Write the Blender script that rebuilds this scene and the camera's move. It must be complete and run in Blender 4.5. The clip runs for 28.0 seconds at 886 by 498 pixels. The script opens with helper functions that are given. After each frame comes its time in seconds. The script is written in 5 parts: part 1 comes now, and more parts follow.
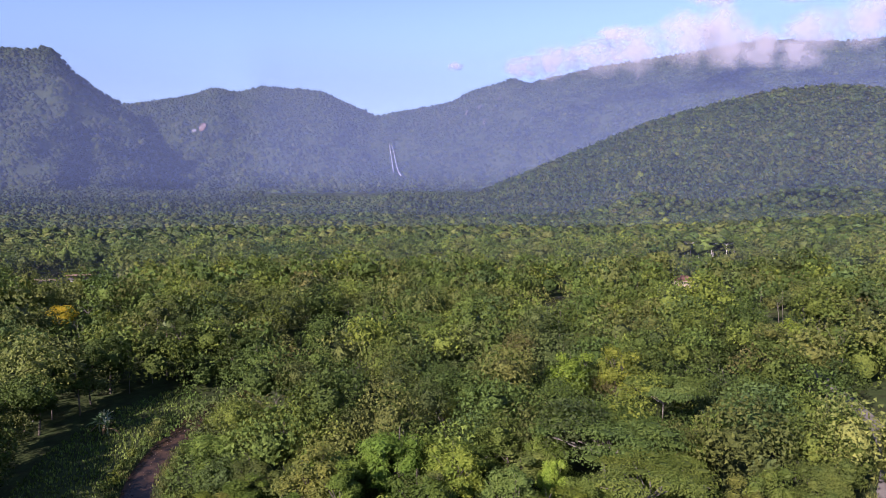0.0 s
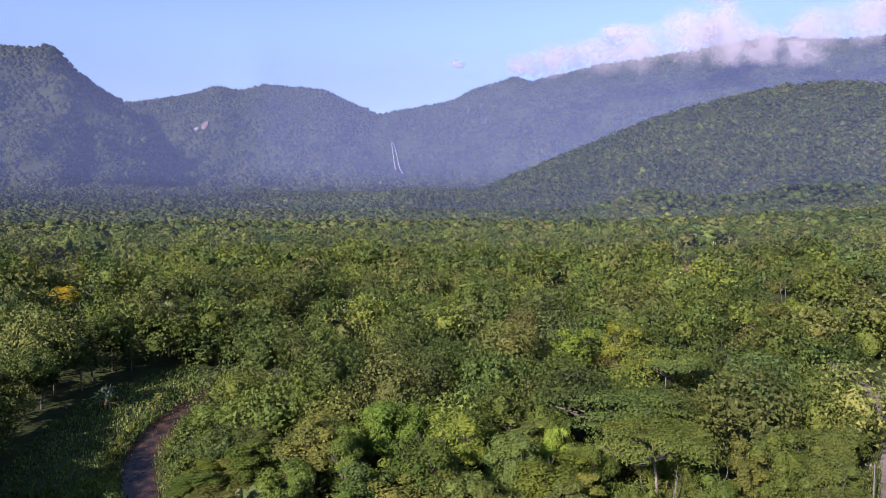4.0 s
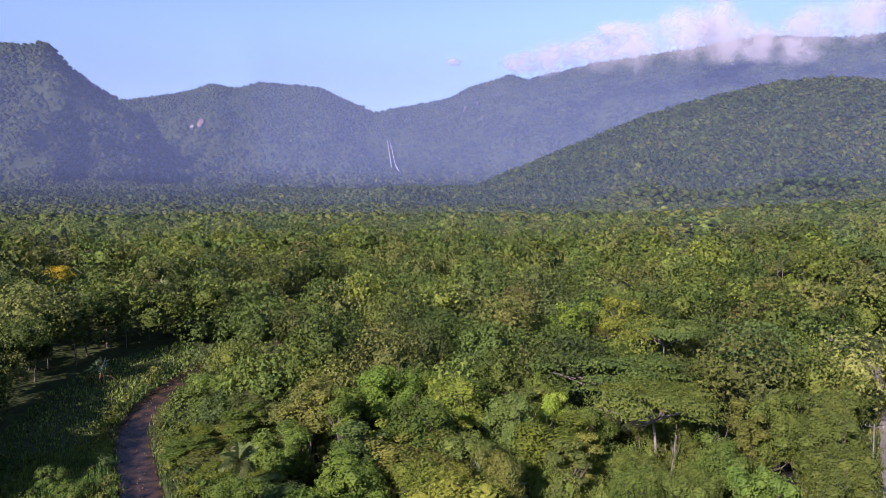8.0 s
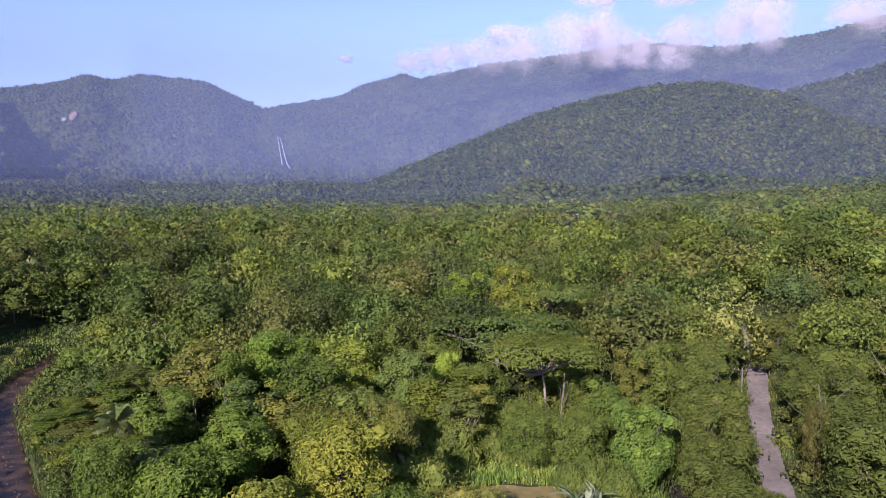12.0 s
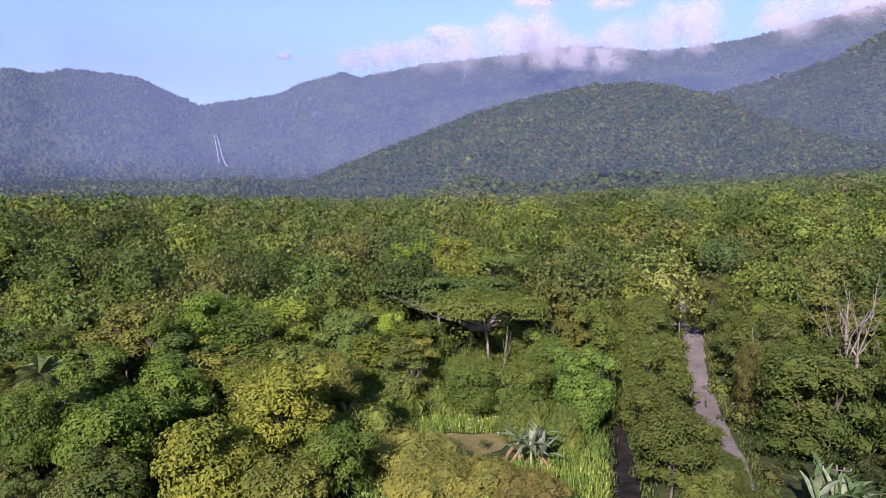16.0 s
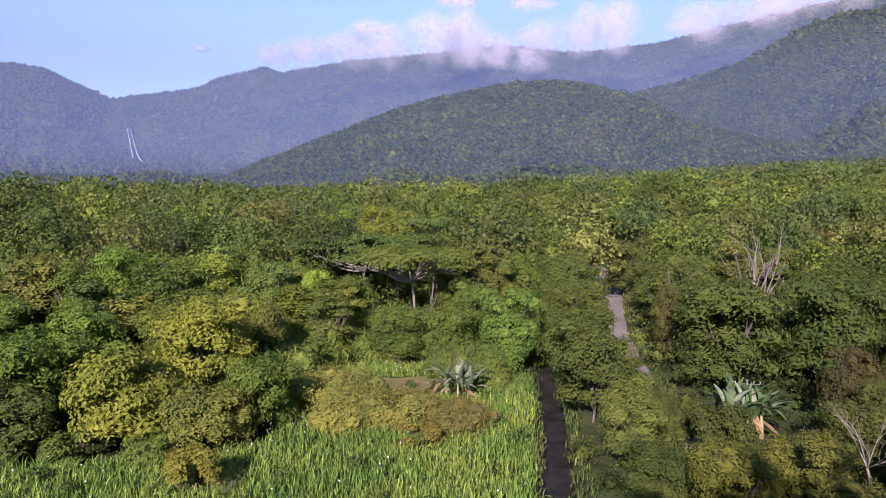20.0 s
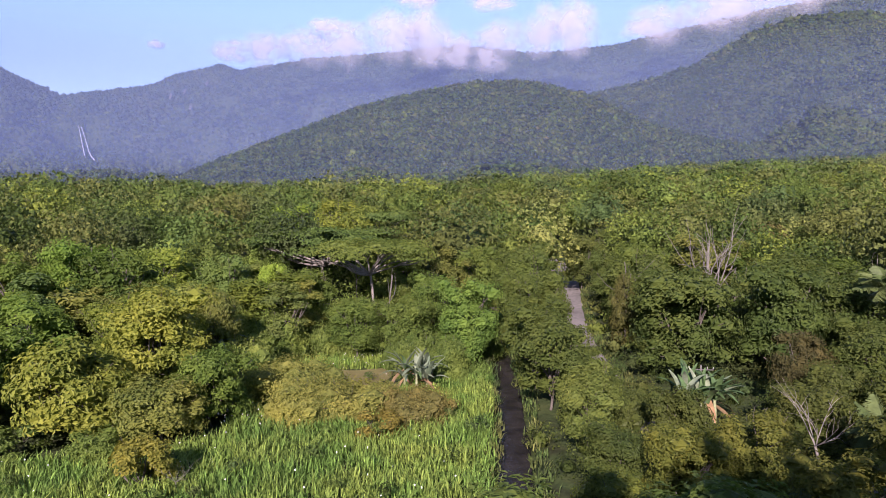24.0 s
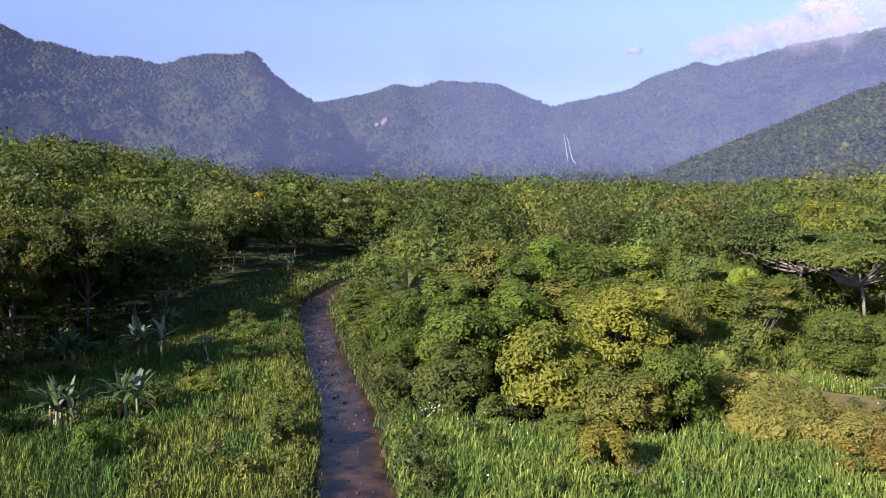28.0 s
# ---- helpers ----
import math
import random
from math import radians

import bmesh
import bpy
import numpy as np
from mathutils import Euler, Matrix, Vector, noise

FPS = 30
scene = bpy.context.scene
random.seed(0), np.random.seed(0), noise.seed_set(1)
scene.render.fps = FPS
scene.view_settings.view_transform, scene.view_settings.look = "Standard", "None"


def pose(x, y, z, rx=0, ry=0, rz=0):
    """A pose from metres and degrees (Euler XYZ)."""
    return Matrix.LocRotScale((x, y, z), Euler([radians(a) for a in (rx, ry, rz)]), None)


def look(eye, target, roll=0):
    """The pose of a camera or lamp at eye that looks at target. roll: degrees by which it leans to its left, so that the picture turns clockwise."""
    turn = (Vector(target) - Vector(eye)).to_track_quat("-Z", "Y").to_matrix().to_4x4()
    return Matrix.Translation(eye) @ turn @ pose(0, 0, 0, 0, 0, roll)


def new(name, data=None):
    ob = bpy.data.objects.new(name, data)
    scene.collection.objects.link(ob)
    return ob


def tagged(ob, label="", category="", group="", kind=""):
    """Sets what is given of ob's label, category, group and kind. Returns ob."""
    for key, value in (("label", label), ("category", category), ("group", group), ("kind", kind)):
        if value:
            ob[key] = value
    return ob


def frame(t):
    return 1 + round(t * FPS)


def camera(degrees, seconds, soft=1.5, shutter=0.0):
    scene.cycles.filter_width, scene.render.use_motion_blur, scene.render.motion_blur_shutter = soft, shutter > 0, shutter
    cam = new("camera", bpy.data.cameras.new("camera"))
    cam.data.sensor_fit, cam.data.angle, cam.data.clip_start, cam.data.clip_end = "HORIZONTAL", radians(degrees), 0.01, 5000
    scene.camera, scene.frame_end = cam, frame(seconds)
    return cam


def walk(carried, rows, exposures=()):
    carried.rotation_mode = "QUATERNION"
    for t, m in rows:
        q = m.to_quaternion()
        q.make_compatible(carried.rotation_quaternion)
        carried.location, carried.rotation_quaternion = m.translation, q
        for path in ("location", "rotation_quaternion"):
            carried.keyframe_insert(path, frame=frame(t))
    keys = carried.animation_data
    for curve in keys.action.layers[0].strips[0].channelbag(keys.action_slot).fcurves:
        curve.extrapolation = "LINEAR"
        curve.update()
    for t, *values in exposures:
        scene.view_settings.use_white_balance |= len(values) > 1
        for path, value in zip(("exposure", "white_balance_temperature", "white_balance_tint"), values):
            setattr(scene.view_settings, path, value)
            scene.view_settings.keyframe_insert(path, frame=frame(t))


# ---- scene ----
# The drone sinks straight down and then turns on the spot: seconds, place, pitch and heading.
PATH = [
    (0, -0.47, -1.35, 51.50, -3.46, -6.31),
    (0.5, -0.46, -1.41, 50.90, -3.46, -6.25),
    (1, -0.46, -1.46, 50.29, -3.44, -6.24),
    (1.5, -0.45, -1.50, 49.64, -3.43, -6.26),
    (2, -0.44, -1.51, 48.97, -3.43, -6.30),
    (2.5, -0.43, -1.51, 48.28, -3.43, -6.13),
    (4.5, -0.53, -1.35, 45.66, -3.54, -6.18),
    (5, -0.54, -1.33, 44.97, -3.52, -6.29),
    (5.5, -0.56, -1.28, 44.29, -3.54, -6.30),
    (6, -0.60, -1.22, 43.59, -3.56, -6.36),
    (6.5, -0.64, -1.15, 42.88, -3.62, -6.59),
    (7, -0.66, -1.07, 42.15, -3.59, -6.62),
    (7.5, -0.67, -0.98, 41.40, -3.59, -6.59),
    (8, -0.67, -0.89, 40.65, -3.60, -6.47),
    (8.5, -0.65, -0.79, 39.90, -3.59, -6.36),
    (9, -0.61, -0.69, 39.14, -3.60, -5.60),
    (9.5, -0.55, -0.61, 38.39, -3.62, -4.25),
    (10, -0.48, -0.56, 37.63, -3.63, -3.71),
    (10.5, -0.42, -0.56, 36.85, -3.65, -4.79),
    (11, -0.37, -0.61, 36.05, -3.65, -7.43),
    (11.5, -0.36, -0.65, 35.23, -3.65, -11.13),
    (12, -0.37, -0.67, 34.42, -3.63, -15.04),
    (12.5, -0.39, -0.65, 33.62, -3.56, -17.16),
    (14.5, -0.21, -0.06, 30.31, -3.57, -19.16),
    (15, -0.22, -0.06, 29.49, -3.59, -19.44),
    (15.5, -0.24, -0.06, 28.66, -3.58, -19.47),
    (16, -0.26, -0.04, 27.80, -3.57, -19.76),
    (16.5, -0.28, -0.02, 26.92, -3.55, -20.18),
    (17, -0.30, -0.03, 26.04, -3.57, -20.42),
    (17.5, -0.30, -0.08, 25.16, -3.57, -20.41),
    (18, -0.31, -0.16, 24.30, -3.57, -22.20),
    (18.5, -0.34, -0.21, 23.44, -3.62, -26.29),
    (19, -0.37, -0.22, 22.59, -3.59, -26.44),
    (19.5, -0.40, -0.18, 21.77, -3.63, -26.07),
    (20, -0.38, -0.13, 21.06, -3.68, -25.82),
    (20.5, -0.29, -0.07, 20.51, -3.75, -25.65),
    (21, 0.00, 0.00, 20.00, -3.77, -25.73),
    (21.5, 0.00, 0.00, 20.00, -3.77, -26.60),
    (23.5, 0.00, 0.00, 20.00, -3.71, -27.63),
    (24, 0.00, 0.00, 20.00, -3.71, -28.99),
    (24.5, 0.00, 0.00, 20.00, -3.72, -30.90),
    (25, 0.00, 0.00, 20.00, -3.76, -30.97),
    (25.5, 0.00, 0.00, 20.00, -3.73, -29.96),
    (26, 0.00, 0.00, 20.00, -3.72, -21.89),
    (26.5, 0.00, 0.00, 20.00, -3.74, -12.22),
    (27, 0.00, 0.00, 20.00, -3.68, 1.25),
    (27.5, 0.00, 0.00, 20.00, -3.69, 7.06),
    (28, 0.00, 0.00, 20.00, -3.71, 7.60),
]

cam = camera(64.0, 28.0, soft=0.7)
walk(cam, [(t, pose(x, y, z, 90 + pitch, 0, heading)) for t, x, y, z, pitch, heading in PATH], [(0, 1.12, 5950, 39), (20, 1.16, 5950, 39), (24, 1.2, 5980, 39), (26, 1.34, 6050, 39), (28, 1.32, 6050, 39)])

# ---- light ----
SUN_AZ, SUN_EL = radians(-140), radians(26)
world = bpy.data.worlds.new("sky")
scene.world = world
world.use_nodes = True
wt = world.node_tree
sky = wt.nodes.new("ShaderNodeTexSky")
sky.sky_type = "NISHITA"
sky.sun_disc = False
sky.sun_elevation, sky.sun_rotation = SUN_EL, SUN_AZ
sky.air_density, sky.dust_density, sky.ozone_density = 1.0, 0.3, 2.5
wt.nodes["Background"].inputs["Strength"].default_value = 0.088
wt.links.new(sky.outputs[0], wt.nodes["Background"].inputs["Color"])
sun = new("sun", bpy.data.lights.new("sun", "SUN"))
sun.data.energy, sun.data.angle, sun.data.color = 5.5, radians(0.6), (1.0, 0.90, 0.75)
sun_way = Vector((math.sin(SUN_AZ) * math.cos(SUN_EL), math.cos(SUN_AZ) * math.cos(SUN_EL), math.sin(SUN_EL)))
sun.matrix_world = look(sun_way * 200 + Vector((0, 60, 0)), (0, 60, 0))

rng = np.random.default_rng(11)


# ---- materials ----
def material(name, rough=0.8, spec=0.3):
    m = bpy.data.materials.new(name)
    m.use_nodes = True
    b = m.node_tree.nodes["Principled BSDF"]
    b.inputs["Roughness"].default_value = rough
    b.inputs["Specular IOR Level"].default_value = spec
    return m, m.node_tree, b


def node(tree, kind, **values):
    n = tree.nodes.new(kind)
    for key, value in values.items():
        n.inputs[key].default_value = value
    return n


def noise_at(tree, scale, detail=4.0, where=None, coords="Object"):
    n = node(tree, "ShaderNodeTexNoise", Scale=scale, Detail=detail)
    tree.links.new(where or tree.nodes.new("ShaderNodeTexCoord").outputs[coords], n.inputs["Vector"])
    return n.outputs["Fac"]


def ramp(tree, fac, *stops):
    r = tree.nodes.new("ShaderNodeValToRGB")
    while len(r.color_ramp.elements) < len(stops):
        r.color_ramp.elements.new(0.5)
    for e, (at, colour) in zip(r.color_ramp.elements, stops):
        e.position, e.color = at, (*colour, 1)
    tree.links.new(fac, r.inputs["Fac"])
    return r.outputs["Color"]


def mixed(tree, kind, fac, a, b):
    n = tree.nodes.new("ShaderNodeMix")
    n.data_type, n.blend_type = "RGBA", kind
    for socket, value in ((n.inputs[0], fac), (n.inputs[6], a), (n.inputs[7], b)):
        if isinstance(value, bpy.types.NodeSocket):
            tree.links.new(value, socket)
        else:
            socket.default_value = value if socket == n.inputs[0] else (*value, 1)
    return n.outputs[2]


def bumped(tree, b, fac, strength, distance):
    n = node(tree, "ShaderNodeBump", Strength=strength, Distance=distance)
    tree.links.new(fac, n.inputs["Height"])
    tree.links.new(n.outputs["Normal"], b.inputs["Normal"])


def plain(name, colour, rough=0.8, scale=6.0, spread=0.35, bump=0.0, metal=0.0):
    """One colour with grain and stains."""
    m, t, b = material(name, rough)
    b.inputs["Metallic"].default_value = metal
    dark = tuple(c * (1 - spread) for c in colour)
    light = tuple(min(1, c * (1 + spread)) for c in colour)
    fine = ramp(t, noise_at(t, scale), (0.3, dark), (0.7, light))
    coarse = ramp(t, noise_at(t, scale * 0.13, 2), (0.35, (0.75, 0.75, 0.75)), (0.7, (1.1, 1.1, 1.1)))
    t.links.new(mixed(t, "MULTIPLY", 1.0, fine, coarse), b.inputs["Base Color"])
    if bump:
        bumped(t, b, noise_at(t, scale * 2), 0.6, bump)
    return m


def foliage(name, own=True, through_light=0.35, rough=0.55, large=0.25, fine=0.0, relief=0.0):
    """Leaves: the tree's own colour, varied leaf by leaf and bough by bough; some light goes through."""
    m, t, b = material(name, rough, 0.12)
    if own:
        base = t.nodes.new("ShaderNodeObjectInfo").outputs["Color"]
    else:
        a = t.nodes.new("ShaderNodeAttribute")
        a.attribute_name = "leaf_colour"
        base = a.outputs["Color"]
    geo = t.nodes.new("ShaderNodeNewGeometry")
    leaf = ramp(t, geo.outputs["Random Per Island"], (0.0, (0.72, 0.75, 0.7)), (0.5, (1, 1, 1)), (1.0, (1.32, 1.26, 1.2)))
    bough = ramp(t, noise_at(t, large, 3), (0.3, (0.72, 0.8, 0.78)), (0.68, (1.25, 1.15, 1.0)))
    colour = mixed(t, "MULTIPLY", 1.0, mixed(t, "MULTIPLY", 1.0, base, leaf), bough)
    if fine:
        # clumps of leaves, the shade of the gaps between them put into the colour
        clump = noise_at(t, fine, 5)
        colour = mixed(t, "MULTIPLY", 1.0, colour, ramp(t, clump, (0.36, (0.55, 0.58, 0.55)), (0.5, (1, 1, 1)), (0.68, (1.18, 1.18, 1.12))))
        bumped(t, b, clump, 1.0, relief)
    t.links.new(colour, b.inputs["Base Color"])
    tr = t.nodes.new("ShaderNodeBsdfTranslucent")
    t.links.new(mixed(t, "MULTIPLY", 1.0, colour, (1.15, 1.25, 0.6)), tr.inputs["Color"])
    mix = node(t, "ShaderNodeMixShader", Fac=through_light)
    t.links.new(b.outputs[0], mix.inputs[1])
    t.links.new(tr.outputs[0], mix.inputs[2])
    t.links.new(mix.outputs[0], t.nodes["Material Output"].inputs["Surface"])
    return m


LEAF = foliage("leaf", through_light=0.42)
LEAF_STUFF = foliage("leaf_of_the_wood", own=False, large=0.05, through_light=0.22, fine=2.0, relief=0.6)
LEAF_FAR = foliage("leaf_of_the_hills", own=False, large=0.008, through_light=0.15, fine=0.5, relief=1.5)
WHITE_BARK = plain("white_bark", (0.50, 0.48, 0.44), 0.85, 5, 0.2)
BARK = plain("bark", (0.095, 0.082, 0.065), 0.9, 9, 0.45, 0.02)
BARK_GREY = plain("grey_bark", (0.13, 0.12, 0.10), 0.9, 7, 0.3)
PALE_BARK = plain("pale_bark", (0.17, 0.155, 0.13), 0.85, 7, 0.3, 0.015)

# ---- terrain ----
# Ridges as seen round the valley: bearing from the valley's axis and height angle, in degrees.
RIDGE_LEFT = [(-75, 8), (-60, 12.5), (-50, 12.5), (-44, 13.6), (-39.1, 11.97), (-37.2, 11.05), (-36.2, 11.16), (-34.2, 10.56), (-32.2, 10.43), (-31.3, 10.59), (-29.0, 10.18), (-27.0, 10.9), (-25.3, 11.19), (-23.5, 11.23), (-22.4, 11.57), (-21.8, 10.99), (-20.9, 9.94), (-19.1, 8.65), (-18.0, 8.06), (-15.9, 6.0), (-13.6, 3.72), (-11.0, 2.0)]
RIDGE_BACK = [(-70, 3), (-30, 6), (-20.2, 7.6), (-17.2, 7.93), (-13.6, 8.65), (-11.2, 9.42), (-9.8, 9.13), (-7.6, 9.7), (-3.3, 9.45), (-1.5, 8.65), (1, 7.6),
              (3, 8.0), (6.8, 8.7), (8.6, 9.6), (10.5, 10.1), (11.9, 10.5), (13.1, 10.1), (18.4, 11.2), (23.6, 11.7), (30.3, 12.4), (36.2, 11.7),
              (42.3, 12.1), (47.4, 13.0), (52.9, 13.8), (56.7, 14.1), (62.4, 14.5), (80, 12), (110, 5)]
RIDGE_SLOPE = [(30, 1), (34, 4), (38.4, 7.1), (40.8, 8.6), (44.9, 9.4), (48.7, 10.5), (51.8, 12.2), (54.8, 13.1), (59.5, 13.0), (62.5, 11.8), (75, 10), (100, 4)]
RIDGE_DOME = [(2, 0.2), (5, 1.0), (8, 1.8), (11.2, 3.3), (16.2, 5.4), (22.7, 7.85), (27.2, 9.0), (31.2, 9.7), (34.8, 9.8), (37.5, 9.4), (40.8, 8.5), (45, 6.3), (49.2, 5), (60, 3)]
EYE = 20.0


def smooth(x):
    x = np.clip(x, 0, 1)
    return x * x * (3 - 2 * x)


def wave(x, y, size, seed):
    """A cheap rolling noise, -1 to 1."""
    g = np.random.default_rng(seed)
    out = 0
    for k in range(5):
        a, p, f = g.uniform(0, 6.28), g.uniform(0, 6.28), (0.7 + 0.35 * k) / size
        out = out + np.sin((x * np.cos(a) + y * np.sin(a)) * f * 6.28 + p + 1.3 * np.sin((x * np.sin(a) - y * np.cos(a)) * f * 4.1 + p))
    return out / 5


def ridge(az, r, table, foot, crest, fall, tree, gully, seed):
    a, e = np.array(table).T
    # lower down the slopes wander, so that no spur runs straight
    el = np.interp(az + 5 * np.clip(1 - r / crest, 0, 1) * wave(az * 60, r, 620, seed + 4), a, e)
    top = EYE + crest * np.tan(np.radians(el)) - tree
    start = foot * (1 + 0.08 * wave(az * 60, 0 * az, 900, seed))
    s = np.clip((r - start) / (crest - start), 0, 1)
    # spurs and gullies that run aslant down the slope
    cut = wave(az * 50 + 0.25 * r, r * 0.6, 900, seed + 1) + 0.5 * wave(az * 60 - 0.2 * r, r * 0.5, 380, seed + 2) + 0.25 * wave(az * 60, r, 170, seed + 3)
    up = top * (0.4 * s + 0.6 * s**1.5) + gully * cut * np.sin(np.pi * s) * top * 0.13
    down = top * (1 - 0.8 * np.clip((r - crest) / fall, 0, 1))
    z = np.where(r < crest, up, down)
    return np.where(s > 0, z, -50)


def ground_z(x, y):
    x, y = np.asarray(x, float), np.asarray(y, float)
    r, az = np.hypot(x, y), np.degrees(np.arctan2(x, y))
    z = np.interp(r, [0, 100, 130, 160, 200, 300, 400, 600, 900, 1200, 1700, 5000], [0, 0, 1.6, 4, 7, 12, 14, 17, 24, 40, 78, 170])
    side = smooth((az - 15) / 45) * (1 - smooth((np.abs(az) - 90) / 50))
    z = z + side * np.interp(r, [0, 120, 300, 900, 1500, 5000], [0, 0, 6, 34, 50, 50])
    z = z + np.clip(r / 150 - 0.8, 0, 1) * 1.5 * wave(x, y, 120, 3)
    # a wooded rise beside the river, and a knoll under the waterfall
    z = z + 16 * np.exp(-((x + 170) / 70) ** 2 - ((y - 225) / 60) ** 2)
    z = np.maximum(z, 20 + 1300 * np.tan(np.radians(2.75)) - 12 - 0.0045 * ((x - 88) ** 2 + 0.4 * (y - 1300) ** 2))
    front = np.abs(az) < 120
    z = np.where(front, np.maximum(z, ridge(az, r, RIDGE_DOME, 780, 1500, 700, 6, 0.2, 21)), z)
    z = np.where(front, np.maximum(z, ridge(az, r, RIDGE_SLOPE, 1100, 2200, 900, 6, 0.8, 31)), z)
    z = np.where(front, np.maximum(z, ridge(az, r, RIDGE_LEFT, 1350, 3600, 900, 7, 1.15, 41)), z)
    z = np.where(front, np.maximum(z, ridge(az, r, RIDGE_BACK, 2000, 4200, 500, 7, 0.9, 51)), z)
    return z


# Watercourses and the road: places along the middle line.
RIVER = [(-4, 20), (-9.5, 36), (-12, 45.7), (-15, 55), (-18.3, 66), (-23.9, 80), (-30, 96), (-36, 112), (-40.5, 126), (-41, 140), (-38.5, 158), (-33, 172), (-20, 190), (4, 215)]
STREAM = [(14, 18), (21, 28), (27.3, 38.8), (35.2, 50.6), (41.2, 60), (48, 71), (56.5, 86), (68, 108), (82, 130)]
ROAD = [(62, 14), (52, 24), (46.5, 37), (48, 50.2), (55.9, 62.4), (64, 75), (73.5, 88.6), (86, 105), (99.5, 122.5), (108, 140), (114, 165), (122, 200), (135, 245), (147, 290)]


def along(line, step=1.0):
    """Evenly spaced places on a smooth curve through the given ones."""
    p = np.array(line, float)
    p = np.vstack([2 * p[0] - p[1], p, 2 * p[-1] - p[-2]])
    out = []
    for a, b, c, d in zip(p, p[1:], p[2:], p[3:]):
        n = max(2, int(np.hypot(*(c - b)) / step))
        s = np.linspace(0, 1, n, endpoint=False)[:, None]
        out.append(0.5 * (2 * b + (c - a) * s + (2 * a - 5 * b + 4 * c - d) * s**2 + (3 * b - a - 3 * c + d) * s**3))
    return np.vstack(out + [p[-2:-1]])


CREEK = [(66, 260), (71, 268), (74, 277), (80, 290), (90, 300)]
RIVER_LINE, STREAM_LINE, ROAD_LINE, CREEK_LINE = along(RIVER), along(STREAM), along(ROAD), along(CREEK)


def away(x, y, line):
    """Distance from a line."""
    x, y = np.ravel(x), np.ravel(y)
    out = np.full(x.shape, 999.0)
    near = (np.abs(x) < 250) & (y > -40) & (y < 330)
    if near.any():
        q = np.stack([x[near], y[near]], -1)
        best = np.full(len(q), 999.0)
        for k in range(0, len(q), 4000):
            best[k:k + 4000] = np.sqrt(((q[k:k + 4000, None] - line[None]) ** 2).sum(-1)).min(1)
        out[near] = best
    return out


def raw_mesh(name, verts, faces, mats=(), colours=None, shade=False, slots=None):
    """A mesh from arrays; faces all have the same number of corners."""
    me = bpy.data.meshes.new(name)
    verts, faces = np.asarray(verts, np.float32), np.asarray(faces, np.int32)
    n, k = faces.shape
    me.vertices.add(len(verts))
    me.vertices.foreach_set("co", verts.ravel())
    me.loops.add(n * k)
    me.loops.foreach_set("vertex_index", faces.ravel())
    me.polygons.add(n)
    me.polygons.foreach_set("loop_start", np.arange(0, n * k, k, dtype=np.int32))
    for m in mats:
        me.materials.append(m)
    if slots is not None:
        me.polygons.foreach_set("material_index", np.asarray(slots, np.int32))
    me.update(calc_edges=True)
    me.polygons.foreach_set("use_smooth", np.full(n, shade) if isinstance(shade, bool) else shade)
    if colours is not None:
        at = me.attributes.new("leaf_colour", "FLOAT_COLOR", "POINT")
        at.data.foreach_set("color", np.asarray(np.c_[colours, np.ones(len(colours))], np.float32).ravel())
    return me


def grid_faces(rows, cols):
    i = np.arange(rows - 1)[:, None] * cols + np.arange(cols - 1)[None]
    return np.stack([i, i + 1, i + cols + 1, i + cols], -1).reshape(-1, 4)


def forest_floor():
    m, t, b = material("forest_floor", 0.95, 0.1)
    near = ramp(t, noise_at(t, 0.35, 6), (0.3, (0.028, 0.032, 0.014)), (0.55, (0.038, 0.055, 0.018)), (0.75, (0.055, 0.068, 0.024)))
    t.links.new(mixed(t, "MULTIPLY", 1.0, near, ramp(t, noise_at(t, 0.01, 3), (0.3, (0.8, 0.85, 0.8)), (0.7, (1.15, 1.05, 1)))), b.inputs["Base Color"])
    bumped(t, b, noise_at(t, 0.6, 6), 0.8, 0.5)
    return m


azs = np.radians(np.r_[np.arange(-180, -48, 6), np.arange(-48, 72, 0.36), np.arange(72, 181, 6)])
rs = np.r_[0.0, np.geomspace(12, 210, 190), np.sort(np.r_[np.geomspace(218, 4900, 118), 1480, 1500, 1520, 2180, 2200, 2225, 3550, 3600, 3640, 4150, 4200, 4240])]
gx, gy = np.outer(rs, np.sin(azs)), np.outer(rs, np.cos(azs))
gz = ground_z(gx, gy)
d = away(gx, gy, RIVER_LINE).reshape(gx.shape)
gz -= 1.2 * smooth((4.2 - d) / 2.2)
d = away(gx, gy, STREAM_LINE).reshape(gx.shape)
gz -= 1.3 * smooth((3.2 - d) / 2.0)
ground = new("ground", raw_mesh("ground", np.stack([gx, gy, gz], -1).reshape(-1, 3), grid_faces(len(rs), len(azs)), [forest_floor()], shade=True))
tagged(ground, "dark leaf-littered valley floor rising to wooded mountains", "ground", kind="structure")


def strip(name, line, half, lift, mat, label, category):
    t = np.gradient(line, axis=0)
    t /= np.linalg.norm(t, axis=1, keepdims=True)
    side = np.stack([t[:, 1], -t[:, 0]], -1)
    wob = half * (1 + 0.14 * wave(line[:, 0], line[:, 1], 14, 5) + 0.07 * wave(line[:, 0], line[:, 1], 4, 6))
    cols = np.linspace(-1, 1, 7)
    xy = line[:, None] + side[:, None] * cols[None, :, None] * wob[:, None, None]
    z = ground_z(line[:, 0], line[:, 1])[:, None] + lift + 0 * cols
    ob = new(name, raw_mesh(name, np.concatenate([xy, z[..., None]], -1).reshape(-1, 3), grid_faces(len(line), 7), [mat], shade=True))
    return tagged(ob, label, category, kind="structure")


